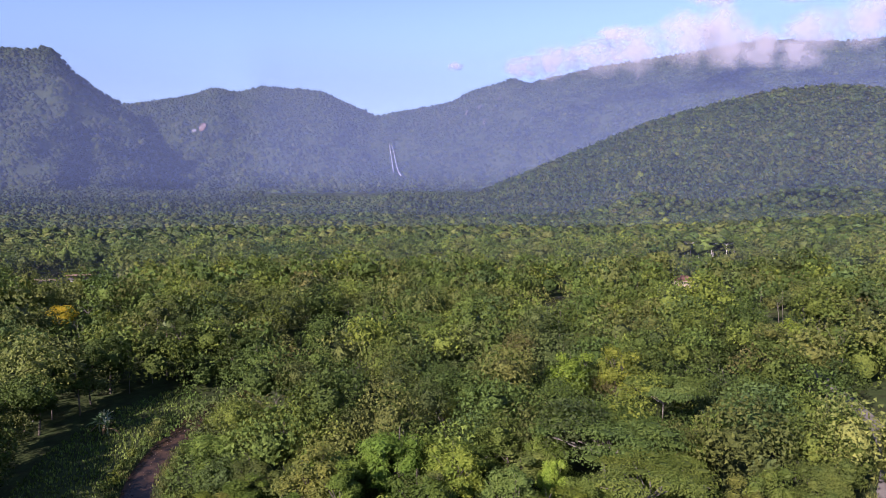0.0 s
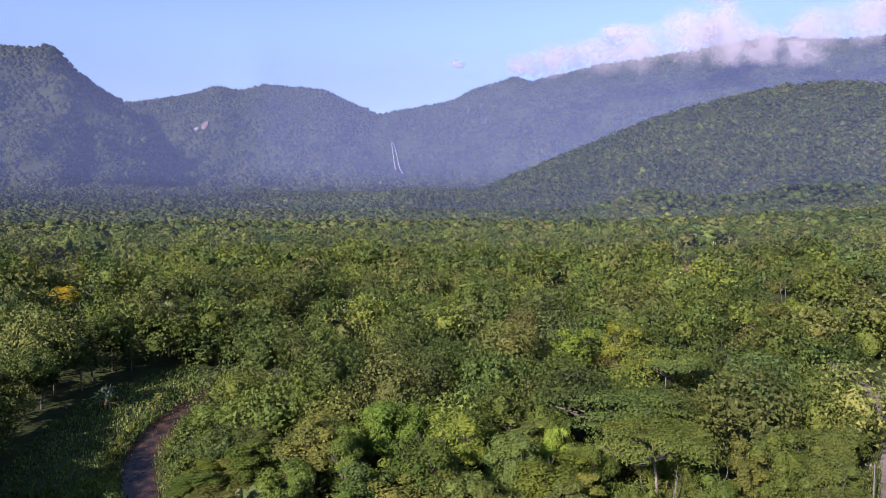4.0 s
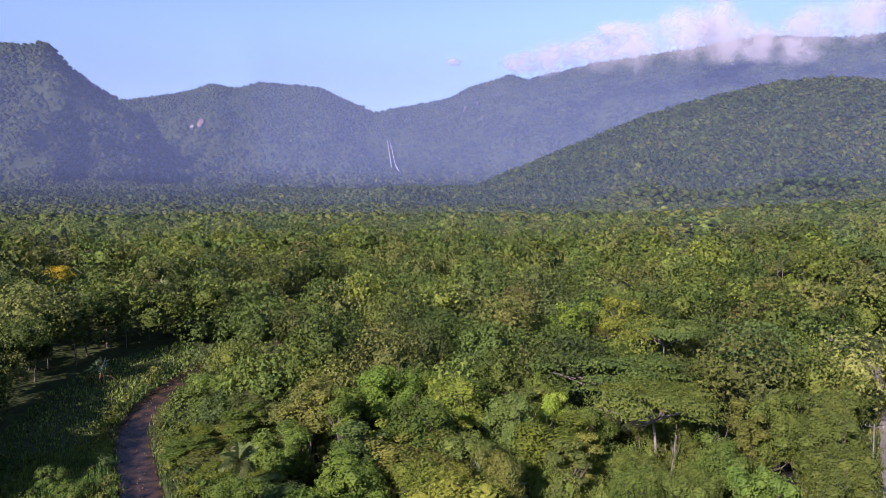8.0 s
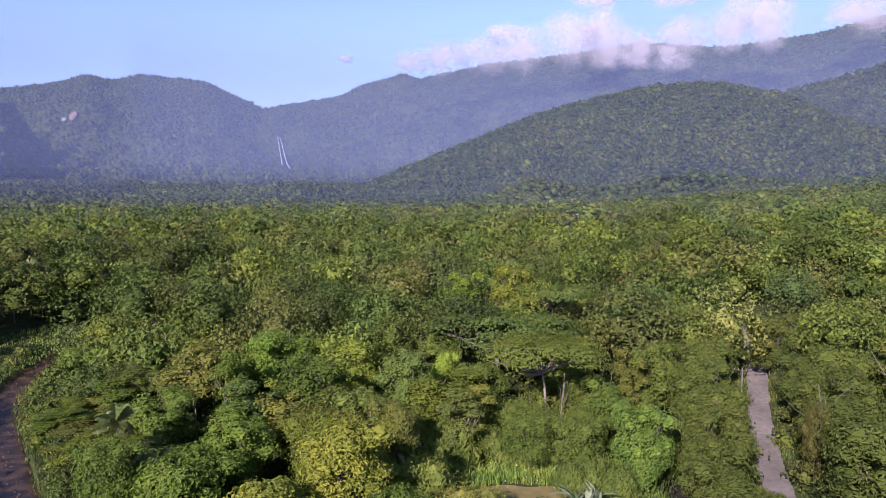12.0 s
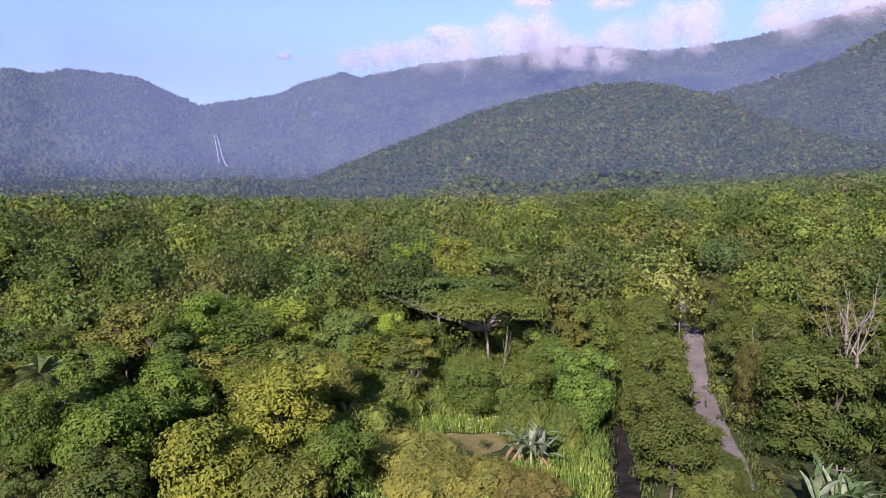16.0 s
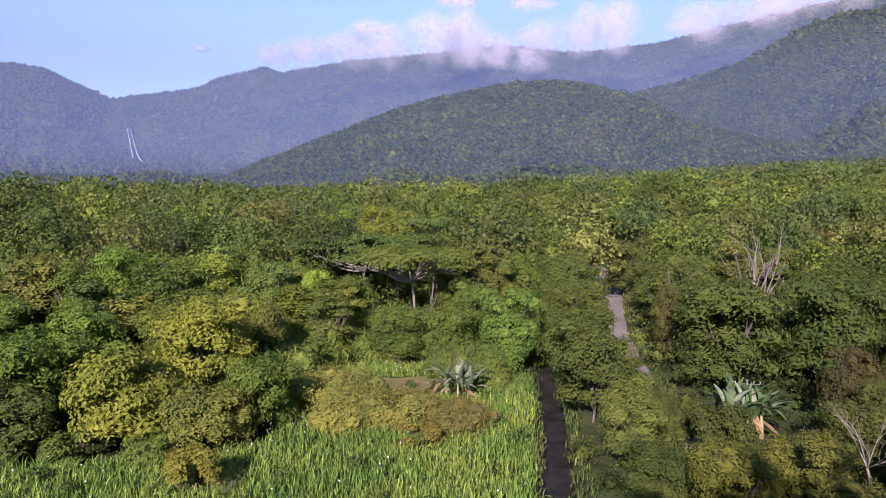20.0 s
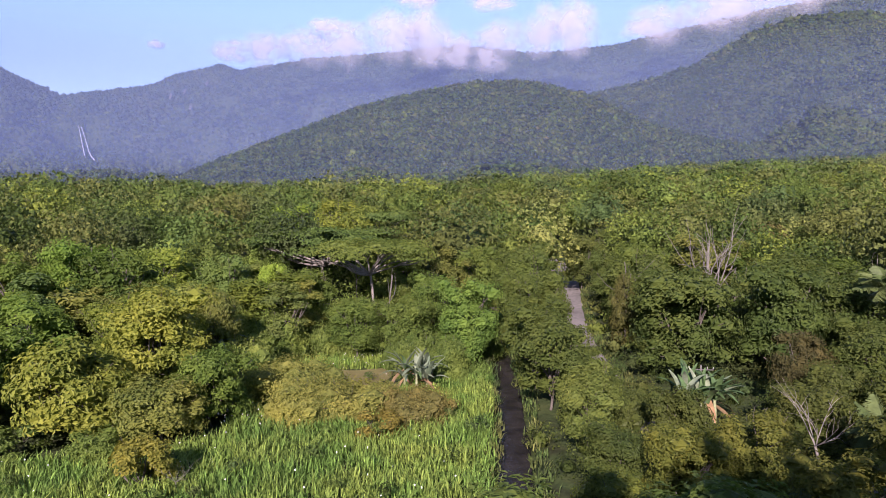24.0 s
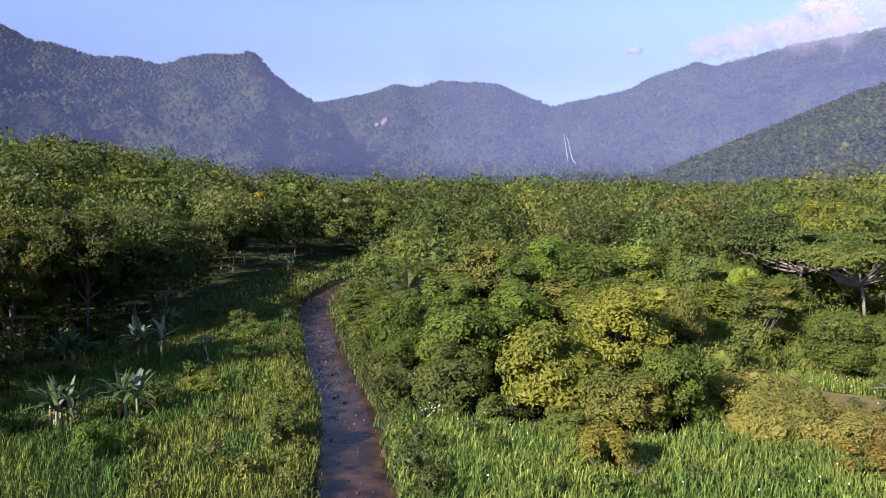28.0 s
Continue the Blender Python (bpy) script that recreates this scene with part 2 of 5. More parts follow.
def water(name, deep, shallow):
    m, t, b = material(name, 0.26, 0.08)
    t.links.new(ramp(t, noise_at(t, 0.5, 5), (0.35, deep), (0.7, shallow)), b.inputs["Base Color"])
    bumped(t, b, noise_at(t, 2.2, 5), 0.5, 0.08)
    return m


strip("river", RIVER_LINE, 2.9, -0.7, water("river_water", (0.012, 0.009, 0.007), (0.060, 0.036, 0.022)), "shallow brown river over a stony bed between grassy banks", "river")
strip("stream", STREAM_LINE, 1.3, -0.85, water("stream_water", (0.012, 0.011, 0.011), (0.03, 0.027, 0.025)), "narrow dark stream shaded by trees", "stream")
strip("creek", CREEK_LINE, 3.0, 0.2, bpy.data.materials["stream_water"], "dark bend of a creek glinting between the trees", "creek")
strip("road", ROAD_LINE, 1.7, 0.06, plain("road_dirt", (0.15, 0.138, 0.125), 0.95, 1.2, 0.2, 0.03), "pale unpaved road with worn wheel tracks through the wood", "road")

# ---- foliage built as arrays of folded leaves ----
def unit(v):
    return v / np.maximum(np.linalg.norm(v, axis=-1, keepdims=True), 1e-6)


def leaves(centres, normals, length, width, g, fold=0.18):
    """A folded lozenge for each place: verts (n, 4, 3)."""
    n = unit(normals)
    u = unit(np.cross(n, unit(g.normal(size=n.shape))))
    v = np.cross(n, u)
    length, width = np.asarray(length)[..., None], np.asarray(width)[..., None]
    lift = n * length * fold
    return np.stack([centres - u * length - lift, centres + v * width + lift * 0.6, centres + u * length - lift, centres - v * width + lift * 0.6], 1)


def sphere_dirs(n, g, low=-0.35):
    z = g.uniform(low, 1, n)
    a = g.uniform(0, 2 * np.pi, n)
    s = np.sqrt(1 - z * z)
    return np.stack([s * np.cos(a), s * np.sin(a), z], -1)


# Leaf colours of the wood's trees, their share, and the words for them.
GREENS = [((0.050, 0.092, 0.022), 0.20, "dark green"), ((0.072, 0.125, 0.028), 0.20, "fresh green"), ((0.105, 0.155, 0.030), 0.13, "bright green"),
          ((0.115, 0.140, 0.045), 0.15, "olive green"), ((0.112, 0.135, 0.040), 0.08, "yellowish olive"), ((0.070, 0.102, 0.038), 0.12, "dull grey-green"),
          ((0.140, 0.190, 0.030), 0.05, "lime green"), ((0.118, 0.108, 0.048), 0.008, "brownish"), ((0.055, 0.105, 0.040), 0.05, "deep blue-green")]
SHARES = np.array([b for _, b, _ in GREENS]) / sum(b for _, b, _ in GREENS)


def tree_colours(n, g, own_share=0.8):
    kind = g.choice(len(GREENS), n, p=SHARES)
    own = own_share * np.array([a for a, _, _ in GREENS])[kind] + (1 - own_share) * np.array((0.080, 0.122, 0.033))
    return own * g.uniform(0.72, 1.2, (n, 1)) * np.array([1.02, 0.95, 0.86]), kind


def ball(k, rows, low):
    """Directions on a ball of k by rows places, from its foot to its top, and its faces."""
    z = np.linspace(low, 1, rows)[:, None]
    a = np.linspace(0, 2 * np.pi, k, endpoint=False)[None] + 0.5 * np.arange(rows)[:, None]
    r = np.sqrt(np.clip(1 - z * z, 0, 1))
    d = np.stack([r * np.cos(a), r * np.sin(a), z + 0 * a], -1).reshape(-1, 3)
    i, j = np.arange(rows - 1)[:, None] * k, np.arange(k)[None]
    return d, np.stack([i + j, i + (j + 1) % k, i + k + (j + 1) % k, i + k + j], -1).reshape(-1, 4)


def wood(name, xy, radius, height, per_tree, size, mat, label, seed, lobes=7, flat=0.75, low=-0.3, grain=(6, 4), tone=1.0, core=0.5, narrow=0.5):
    """Many trees joined: each a lumpy dense crown with leaf clumps all over it."""
    g = np.random.default_rng(seed)
    n = len(xy)
    flat = (flat * g.uniform(0.7, 1.2, n))[:, None]
    base = np.c_[xy, ground_z(xy[:, 0], xy[:, 1]) + height - radius * flat[:, 0]]
    lobe = sphere_dirs(n * lobes, g, low).reshape(n, lobes, 3)
    reach = g.uniform(0.7, 1.2, (n, 1, lobes))

    def crown(d):
        dot = np.einsum("nmk,nlk->nml", d, lobe)
        lump = reach * np.sqrt(np.clip((dot - narrow) / (1 - narrow), 0, 1))
        best = np.take_along_axis(lobe, lump.argmax(-1)[..., None].repeat(3, 2), 1)
        return radius[:, None] * (0.52 + 0.48 * lump.max(-1)), best

    way = sphere_dirs(n * per_tree, g, -0.5).reshape(n, per_tree, 3)
    rad, best = crown(way)
    c = way * (rad * g.uniform(0.76, 1.12, (n, per_tree)))[..., None]
    norm = c / radius[:, None, None] - best * 0.4 + g.normal(size=way.shape) * 0.44
    c[..., 2] *= flat
    ln = size * g.uniform(0.6, 1.35, n * per_tree) * np.repeat(radius / radius.mean(), per_tree)
    v = leaves((base[:, None] + c).reshape(-1, 3), norm.reshape(-1, 3), ln, ln * 0.62, g)
    v = np.stack([v[:, 0] * 0.5 + v[:, 1] * 0.8 - v[:, 3] * 0.3, v[:, 0] * 0.5 + v[:, 3] * 0.8 - v[:, 1] * 0.3, v[:, 2]], 1).reshape(-1, 3)
    f = np.arange(len(v)).reshape(-1, 3)
    d, df = ball(grain[0], grain[1], -0.75)
    df = np.vstack([df[:, [0, 1, 2]], df[:, [0, 2, 3]]])
    dd = np.broadcast_to(d, (n, len(d), 3)) + g.normal(size=(n, len(d), 3)) * 0.035
    body = dd * (crown(dd)[0] * core * g.uniform(0.9, 1.06, (n, len(d))))[..., None]
    body[..., 2] *= flat
    body = (base[:, None] + body).reshape(-1, 3)
    bf = (df[None] + (np.arange(n) * len(d))[:, None, None]).reshape(-1, 3) + len(v)
    col = tree_colours(n, g, 0.7)[0] * g.uniform(0.8, 1.2, (n, 1)) * tone
    col = np.vstack([np.repeat(col, per_tree * 3, 0), np.repeat(col, len(d), 0)])
    ob = new(name, raw_mesh(name, np.vstack([v, body]), np.vstack([f, bf]), [mat], col, np.r_[np.zeros(len(f), bool), np.ones(len(bf), bool)]))
    return tagged(ob, label, "forest", kind="stuff")


def scattered(az0, az1, r0, r1, space, seed):
    """Jittered places in a wedge, about one per space squared."""
    g = np.random.default_rng(seed)
    xs, ys = np.meshgrid(np.arange(-r1, r1, space), np.arange(-r1 * 0.2, r1, space))
    q = np.stack([xs.ravel(), ys.ravel()], -1) + g.uniform(-0.48, 0.48, (xs.size, 2)) * space
    r, az = np.hypot(*q.T), np.degrees(np.arctan2(q[:, 0], q[:, 1]))
    return q[(r >= r0) & (r < r1) & (az > az0) & (az < az1)]


def sizes(n, low, high, seed):
    return np.random.default_rng(seed).uniform(low, high, n)

# ---- where things may grow ----
def inside(q, cx, cy, rx, ry, turn=0.0):
    c, s = math.cos(radians(turn)), math.sin(radians(turn))
    dx, dy = q[:, 0] - cx, q[:, 1] - cy
    return ((dx * c + dy * s) / rx) ** 2 + ((-dx * s + dy * c) / ry) ** 2 < 1


def within(q, outline):
    """Whether places lie inside an outline."""
    x, y = q.T
    out = np.zeros(len(q), bool)
    for (ax, ay), (bx, by) in zip(outline, outline[1:] + outline[:1]):
        out ^= ((ay > y) != (by > y)) & (x < (bx - ax) * (y - ay) / (by - ay + 1e-9) + ax)
    return out


MARSH = [(-8, 26), (22, 26), (40, 57), (46, 70), (43, 82), (30, 86), (18, 80), (13, 62), (5, 59), (-4, 63), (-13, 67), (-12, 50)]
MEADOW = [(-12, 26), (-46, 30), (-55, 58), (-61, 76), (-60, 100), (-61, 122), (-62, 142), (-57, 162), (-45, 182), (-36, 165), (-44, 140), (-44, 125), (-38, 108), (-27, 80), (-17, 55)]


def open_ground(q):
    """Where the wood leaves room: round the watercourses, the road, the marsh and the meadow, the house and the hut."""
    out = (away(*q.T, RIVER_LINE) < 4.6) | (away(*q.T, STREAM_LINE) < 2.4) | (away(*q.T, ROAD_LINE) < 5.2)
    out |= within(q, MARSH) | within(q, MEADOW) | inside(q, 58, 50, 6, 5)
    out |= inside(q, 148, 314, 8, 10, -25) | inside(q, -87, 210, 6, 7) | inside(q, -137, 354, 22, 18) | inside(q, -168, 361, 24, 15) | inside(q, 216, 436, 26, 11, -27) | (away(*q.T, CREEK_LINE) < 5)
    out |= (away(q[:, 0] - 4, q[:, 1] + 7, RIVER_LINE) < 4.5) & (q[:, 1] > 92)
    return out | (np.hypot(*q.T) < 34)


# ---- far to near: the mountains, the hills, the valley's wood ----
def far_wood(name, q, low, high, per_tree, size, label, seed, lobes, grain, tone, flat=0.9):
    """Broad low crowns that close into one canopy; a few rise above the rest."""
    g = np.random.default_rng(seed)
    rad = (low + (high - low) * g.random(len(q)) ** 1.6) * 1.4
    up = rad * flat * 0.72 + np.where(g.random(len(q)) < 0.12, 0.5, 0.18) * rad * g.random(len(q)) + 2.0
    return wood(name, q, rad, up, per_tree, size, LEAF_FAR, label, seed + 1, lobes, flat, -0.1, grain, tone, 0.9, 0.6)


# Scales far leaf colours darker and bluer; the dimming of distance is put into them.
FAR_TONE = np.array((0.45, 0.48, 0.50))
q = scattered(-47, 68, 2150, 4300, 19, 1)
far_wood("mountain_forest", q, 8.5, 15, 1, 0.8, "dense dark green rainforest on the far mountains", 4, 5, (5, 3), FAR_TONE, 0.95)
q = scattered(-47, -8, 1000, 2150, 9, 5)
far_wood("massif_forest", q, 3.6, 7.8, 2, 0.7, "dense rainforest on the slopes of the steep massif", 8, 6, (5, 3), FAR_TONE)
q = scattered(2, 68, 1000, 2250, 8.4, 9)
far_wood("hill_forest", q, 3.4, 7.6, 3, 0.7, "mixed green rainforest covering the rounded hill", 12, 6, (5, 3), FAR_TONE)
q = np.vstack([scattered(-47, 68, 480, 1000, 8.6, 13), scattered(-8, 2, 1000, 1500, 9, 14)])
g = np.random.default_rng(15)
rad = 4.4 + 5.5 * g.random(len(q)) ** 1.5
# Leaf colours darken and cool towards the hills, distance put into the colour.
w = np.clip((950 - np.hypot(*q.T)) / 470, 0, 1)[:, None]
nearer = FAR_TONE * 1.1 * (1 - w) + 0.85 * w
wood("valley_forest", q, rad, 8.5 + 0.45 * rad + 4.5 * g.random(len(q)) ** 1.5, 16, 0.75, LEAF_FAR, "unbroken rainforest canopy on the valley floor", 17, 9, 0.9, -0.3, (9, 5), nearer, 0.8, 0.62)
q = scattered(-47, 68, 119, 480, 7.8, 18)
q = q[~open_ground(q)]
rr = np.hypot(*q.T)
low = inside(q, 130, 276, 11, 46, -25) | inside(q, 190, 384, 26, 62, -27) | inside(q, -126, 306, 30, 76, 22) | inside(q, 68, 252, 8, 26, -15)
for lo, hi, n, s, seed, grain in ((260, 490, 140, 0.66, 20, (8, 5)), (170, 260, 460, 0.44, 30, (8, 5)), (110, 170, 1200, 0.31, 35, (8, 5))):
    pick = (rr >= lo) & (rr < hi)
    p = q[pick]
    rad = 3.6 + 5.0 * np.random.default_rng(seed).random(len(p)) ** 1.4
    h = np.where(low[pick], 4.5, 7.5 + 0.6 * rad + 8.0 * sizes(len(p), 0, 1, seed + 1) ** 1.6)
    h = np.where(away(*p.T, RIVER_LINE) < 13, np.minimum(h, 9), h)
    wood("middle_forest", p, np.where(low[pick], 3.0, rad), h, n, s, LEAF_STUFF, "mixed rainforest canopy of many greens", seed + 2, 16, 1.0, -0.6, grain, 1.0, 0.46, 0.6)


# ---- single trees ----
def part(name, me, parent, label="", m=None):
    ob = new(name, me)
    ob.parent = parent
    if m is not None:
        ob.matrix_basis = m
    if label:
        ob["label"] = label
    return ob


def tube(points, radii, sides=7):
    """A tapered limb along points: verts and quads."""
    p, rad = np.array(points, float), np.array(radii, float)
    t = unit(np.gradient(p, axis=0))
    ref = np.where(np.abs(t[:, 2:3]) > 0.9, [[1.0, 0, 0]], [[0, 0, 1.0]])
    u = unit(np.cross(t, ref))
    v = np.cross(t, u)
    a = np.linspace(0, 2 * np.pi, sides, endpoint=False)
    ring = p[:, None] + rad[:, None, None] * (np.cos(a)[None, :, None] * u[:, None] + np.sin(a)[None, :, None] * v[:, None])
    i = np.arange(len(p) - 1)[:, None] * sides
    k = np.arange(sides)[None]
    f = np.stack([i + k, i + (k + 1) % sides, i + sides + (k + 1) % sides, i + sides + k], -1).reshape(-1, 4)
    return ring.reshape(-1, 3), f


def joined(pieces):
    v, f, at = [], [], 0
    for a, b in pieces:
        v.append(a)
        f.append(b + at)
        at += len(a)
    return np.vstack(v), np.vstack(f)


def limb_line(a, b, g, sag=0.12, n=6):
    s = np.linspace(0, 1, n)[:, None]
    a, b = np.array(a, float), np.array(b, float)
    size = np.linalg.norm(b - a)
    return a + (b - a) * s + np.sin(np.pi * s) * g.normal(size=3) * sag * size * 0.5


def tree_meshes(seed, height, radius, count, leaf, flat=0.8, lobes=14, low=-0.25, shape="round", bark=None, stout=1.0):
    """Trunk with limbs, and a crown of leaves on many boughs, of one tree that stands at the origin."""
    g = np.random.default_rng(seed)
    mid = height - radius * flat
    dirs = sphere_dirs(lobes, g, low)
    dirs[:, 2] = np.where(g.random(lobes) < 0.5, g.uniform(low, 0.95, lobes), dirs[:, 2])
    reach = g.uniform(0.5, 0.84, lobes)
    flattish = shape == "umbrella"
    if flattish:
        reach = np.sqrt(g.uniform(0.02, 0.9, lobes))
        a = g.uniform(0, 2 * np.pi, lobes)
        dirs = np.stack([np.cos(a), np.sin(a), 0.8 - 0.9 * reach + g.normal(size=lobes) * 0.14], -1)
    heart = dirs * reach[:, None] * radius
    heart[:, 2] *= flat
    heart[:, 2] += mid
    size = radius * g.uniform(0.2, 0.4, lobes) if not flattish else radius * g.uniform(0.15, 0.34, lobes)
    fork = mid - radius * (0.15 if not flattish else 0.38)
    limbs = [tube(limb_line((0, 0, -0.3), (g.normal() * 0.3, g.normal() * 0.3, fork), g, 0.05), (np.linspace(0.03, 0.02, 6) * height * 0.36 + 0.03) * stout, 8)]
    for h in heart[: min(lobes, 14 if count > 4000 else 7)]:
        root = np.array((0, 0, fork - 0.05) if flattish else (0, 0, max(height * 0.15, mid - radius * flat * g.uniform(0.3, 0.9))))
        end = h - [0, 0, 0.1 * radius * flattish]
        limbs.append(tube(limb_line(root, end, g), (np.linspace(0.009, 0.0025, 6) * height + 0.01) * stout, 5))
        for _ in range(2):
            tip = end + sphere_dirs(1, g, -0.2)[0] * radius * (0.12 if flattish else 0.28) * [1, 1, 0.3 if flattish else 1]
            limbs.append(tube(limb_line(end * 0.6 + root * 0.4, tip, g, n=4), (np.linspace(0.0035, 0.0012, 4) * height + 0.008) * stout, 4))
    w = size**2 / (size**2).sum()
    pick = g.choice(lobes, count, p=w)
    way = sphere_dirs(count, g, -0.55 if shape != "umbrella" else -0.2)
    rr = size[pick][:, None] * np.where(g.random((count, 1)) < 0.75, g.uniform(0.82, 1.15, (count, 1)), g.uniform(0.4, 0.9, (count, 1)))
    c = heart[pick] + way * rr * np.array([1, 1, 0.75 if shape != "umbrella" else 0.32])
    out = unit(c - np.array([0, 0, mid - radius * 0.3]))
    norm = way * 0.75 + out * 0.7 + g.normal(size=way.shape) * 0.42 + np.array([0, 0, 0.2])
    ln = leaf * g.uniform(0.6, 1.4, count)
    v = leaves(c, norm, ln, ln * 0.5, g).reshape(-1, 3)
    tv, tf = joined(limbs)
    d, df = ball(6, 4, -0.9)
    squash = np.array([1, 1, 0.72]) * 0.62 if not flattish else np.array([1, 1, 0.2]) * 0.5
    cv, cf = joined([(v, np.arange(len(v)).reshape(-1, 4))] + [(h + d * r * squash, df) for h, r in zip(heart, size)])
    return raw_mesh("trunk", tv, tf, [bark or BARK], shade=True), raw_mesh("crown", cv, cf, [LEAF])


KINDS = {}
BASE_SIZE = {"near_round": (11, 4.4), "near_low": (6.0, 3.3), "far_round": (14, 4.6), "far_tall": (16, 3.4), "umbrella": (12, 6.5), "far_umbrella": (14, 6.5), "white_umbrella": (14, 6.5), "shrub": (3.0, 1.9), "mound": (2.6, 4.0)}
for i in range(5):
    KINDS["near_round", i] = tree_meshes(100 + i, 11, 4.4, 9500, 0.165, 1.2, 46 + 5 * i, -0.9)
    KINDS["near_low", i] = tree_meshes(150 + i, 6.0, 3.3, 8000, 0.14, 0.9, 40, -0.8)
    KINDS["far_round", i] = tree_meshes(200 + i, 14, 4.6, 4800, 0.22, 1.2, 30 + 4 * i, -0.7)
    KINDS["far_tall", i] = tree_meshes(300 + i, 16, 3.4, 4000, 0.22, 2.1, 32, -0.9)
for i in range(3):
    KINDS["umbrella", i] = tree_meshes(400 + i, 12, 6.5, 6500 + 2500 * i, 0.15, 0.36 + 0.26 * i, 52 + 16 * i, 0.1, "umbrella", PALE_BARK, 1.1)
    KINDS["far_umbrella", i] = tree_meshes(450 + i, 14, 6.5, 3600, 0.28, 0.3, 30, 0.1, "umbrella", PALE_BARK, 0.7)
    KINDS["white_umbrella", i] = tree_meshes(470 + i, 14, 6.5, 2600, 0.34, 0.3, 26, 0.1, "umbrella", WHITE_BARK, 1.6)
    KINDS["shrub", i] = tree_meshes(500 + i, 3.0, 1.9, 2600, 0.11, 0.85, 16, -0.6)
    KINDS["mound", i] = tree_meshes(550 + i, 2.6, 4.0, 9000, 0.10, 0.5, 60, -0.5)


def plant(kind, n, x, y, height, spread, colour, label, name="tree", group="", sink=0.15):
    """Stands a tree of the kind at x, y, scaled to the height and crown radius."""
    if kind == "near_round" and height < 2.1 * spread:
        kind = "near_low"
    trunk, crown = KINDS[kind, n]
    own_h, own_r = BASE_SIZE[kind]
    e = new(name)
    e.matrix_basis = pose(x, y, float(ground_z(x, y)) - sink, 0, 0, float(rng.uniform(0, 360))) @ Matrix.Diagonal((spread / own_r, spread / own_r, height / own_h, 1))
    part("trunk", trunk, e)
    c = part("crown", crown, e)
    c.color = (colour[0] * 1.03, colour[1], colour[2] * 0.84, 1)
    return tagged(e, label, name, group)


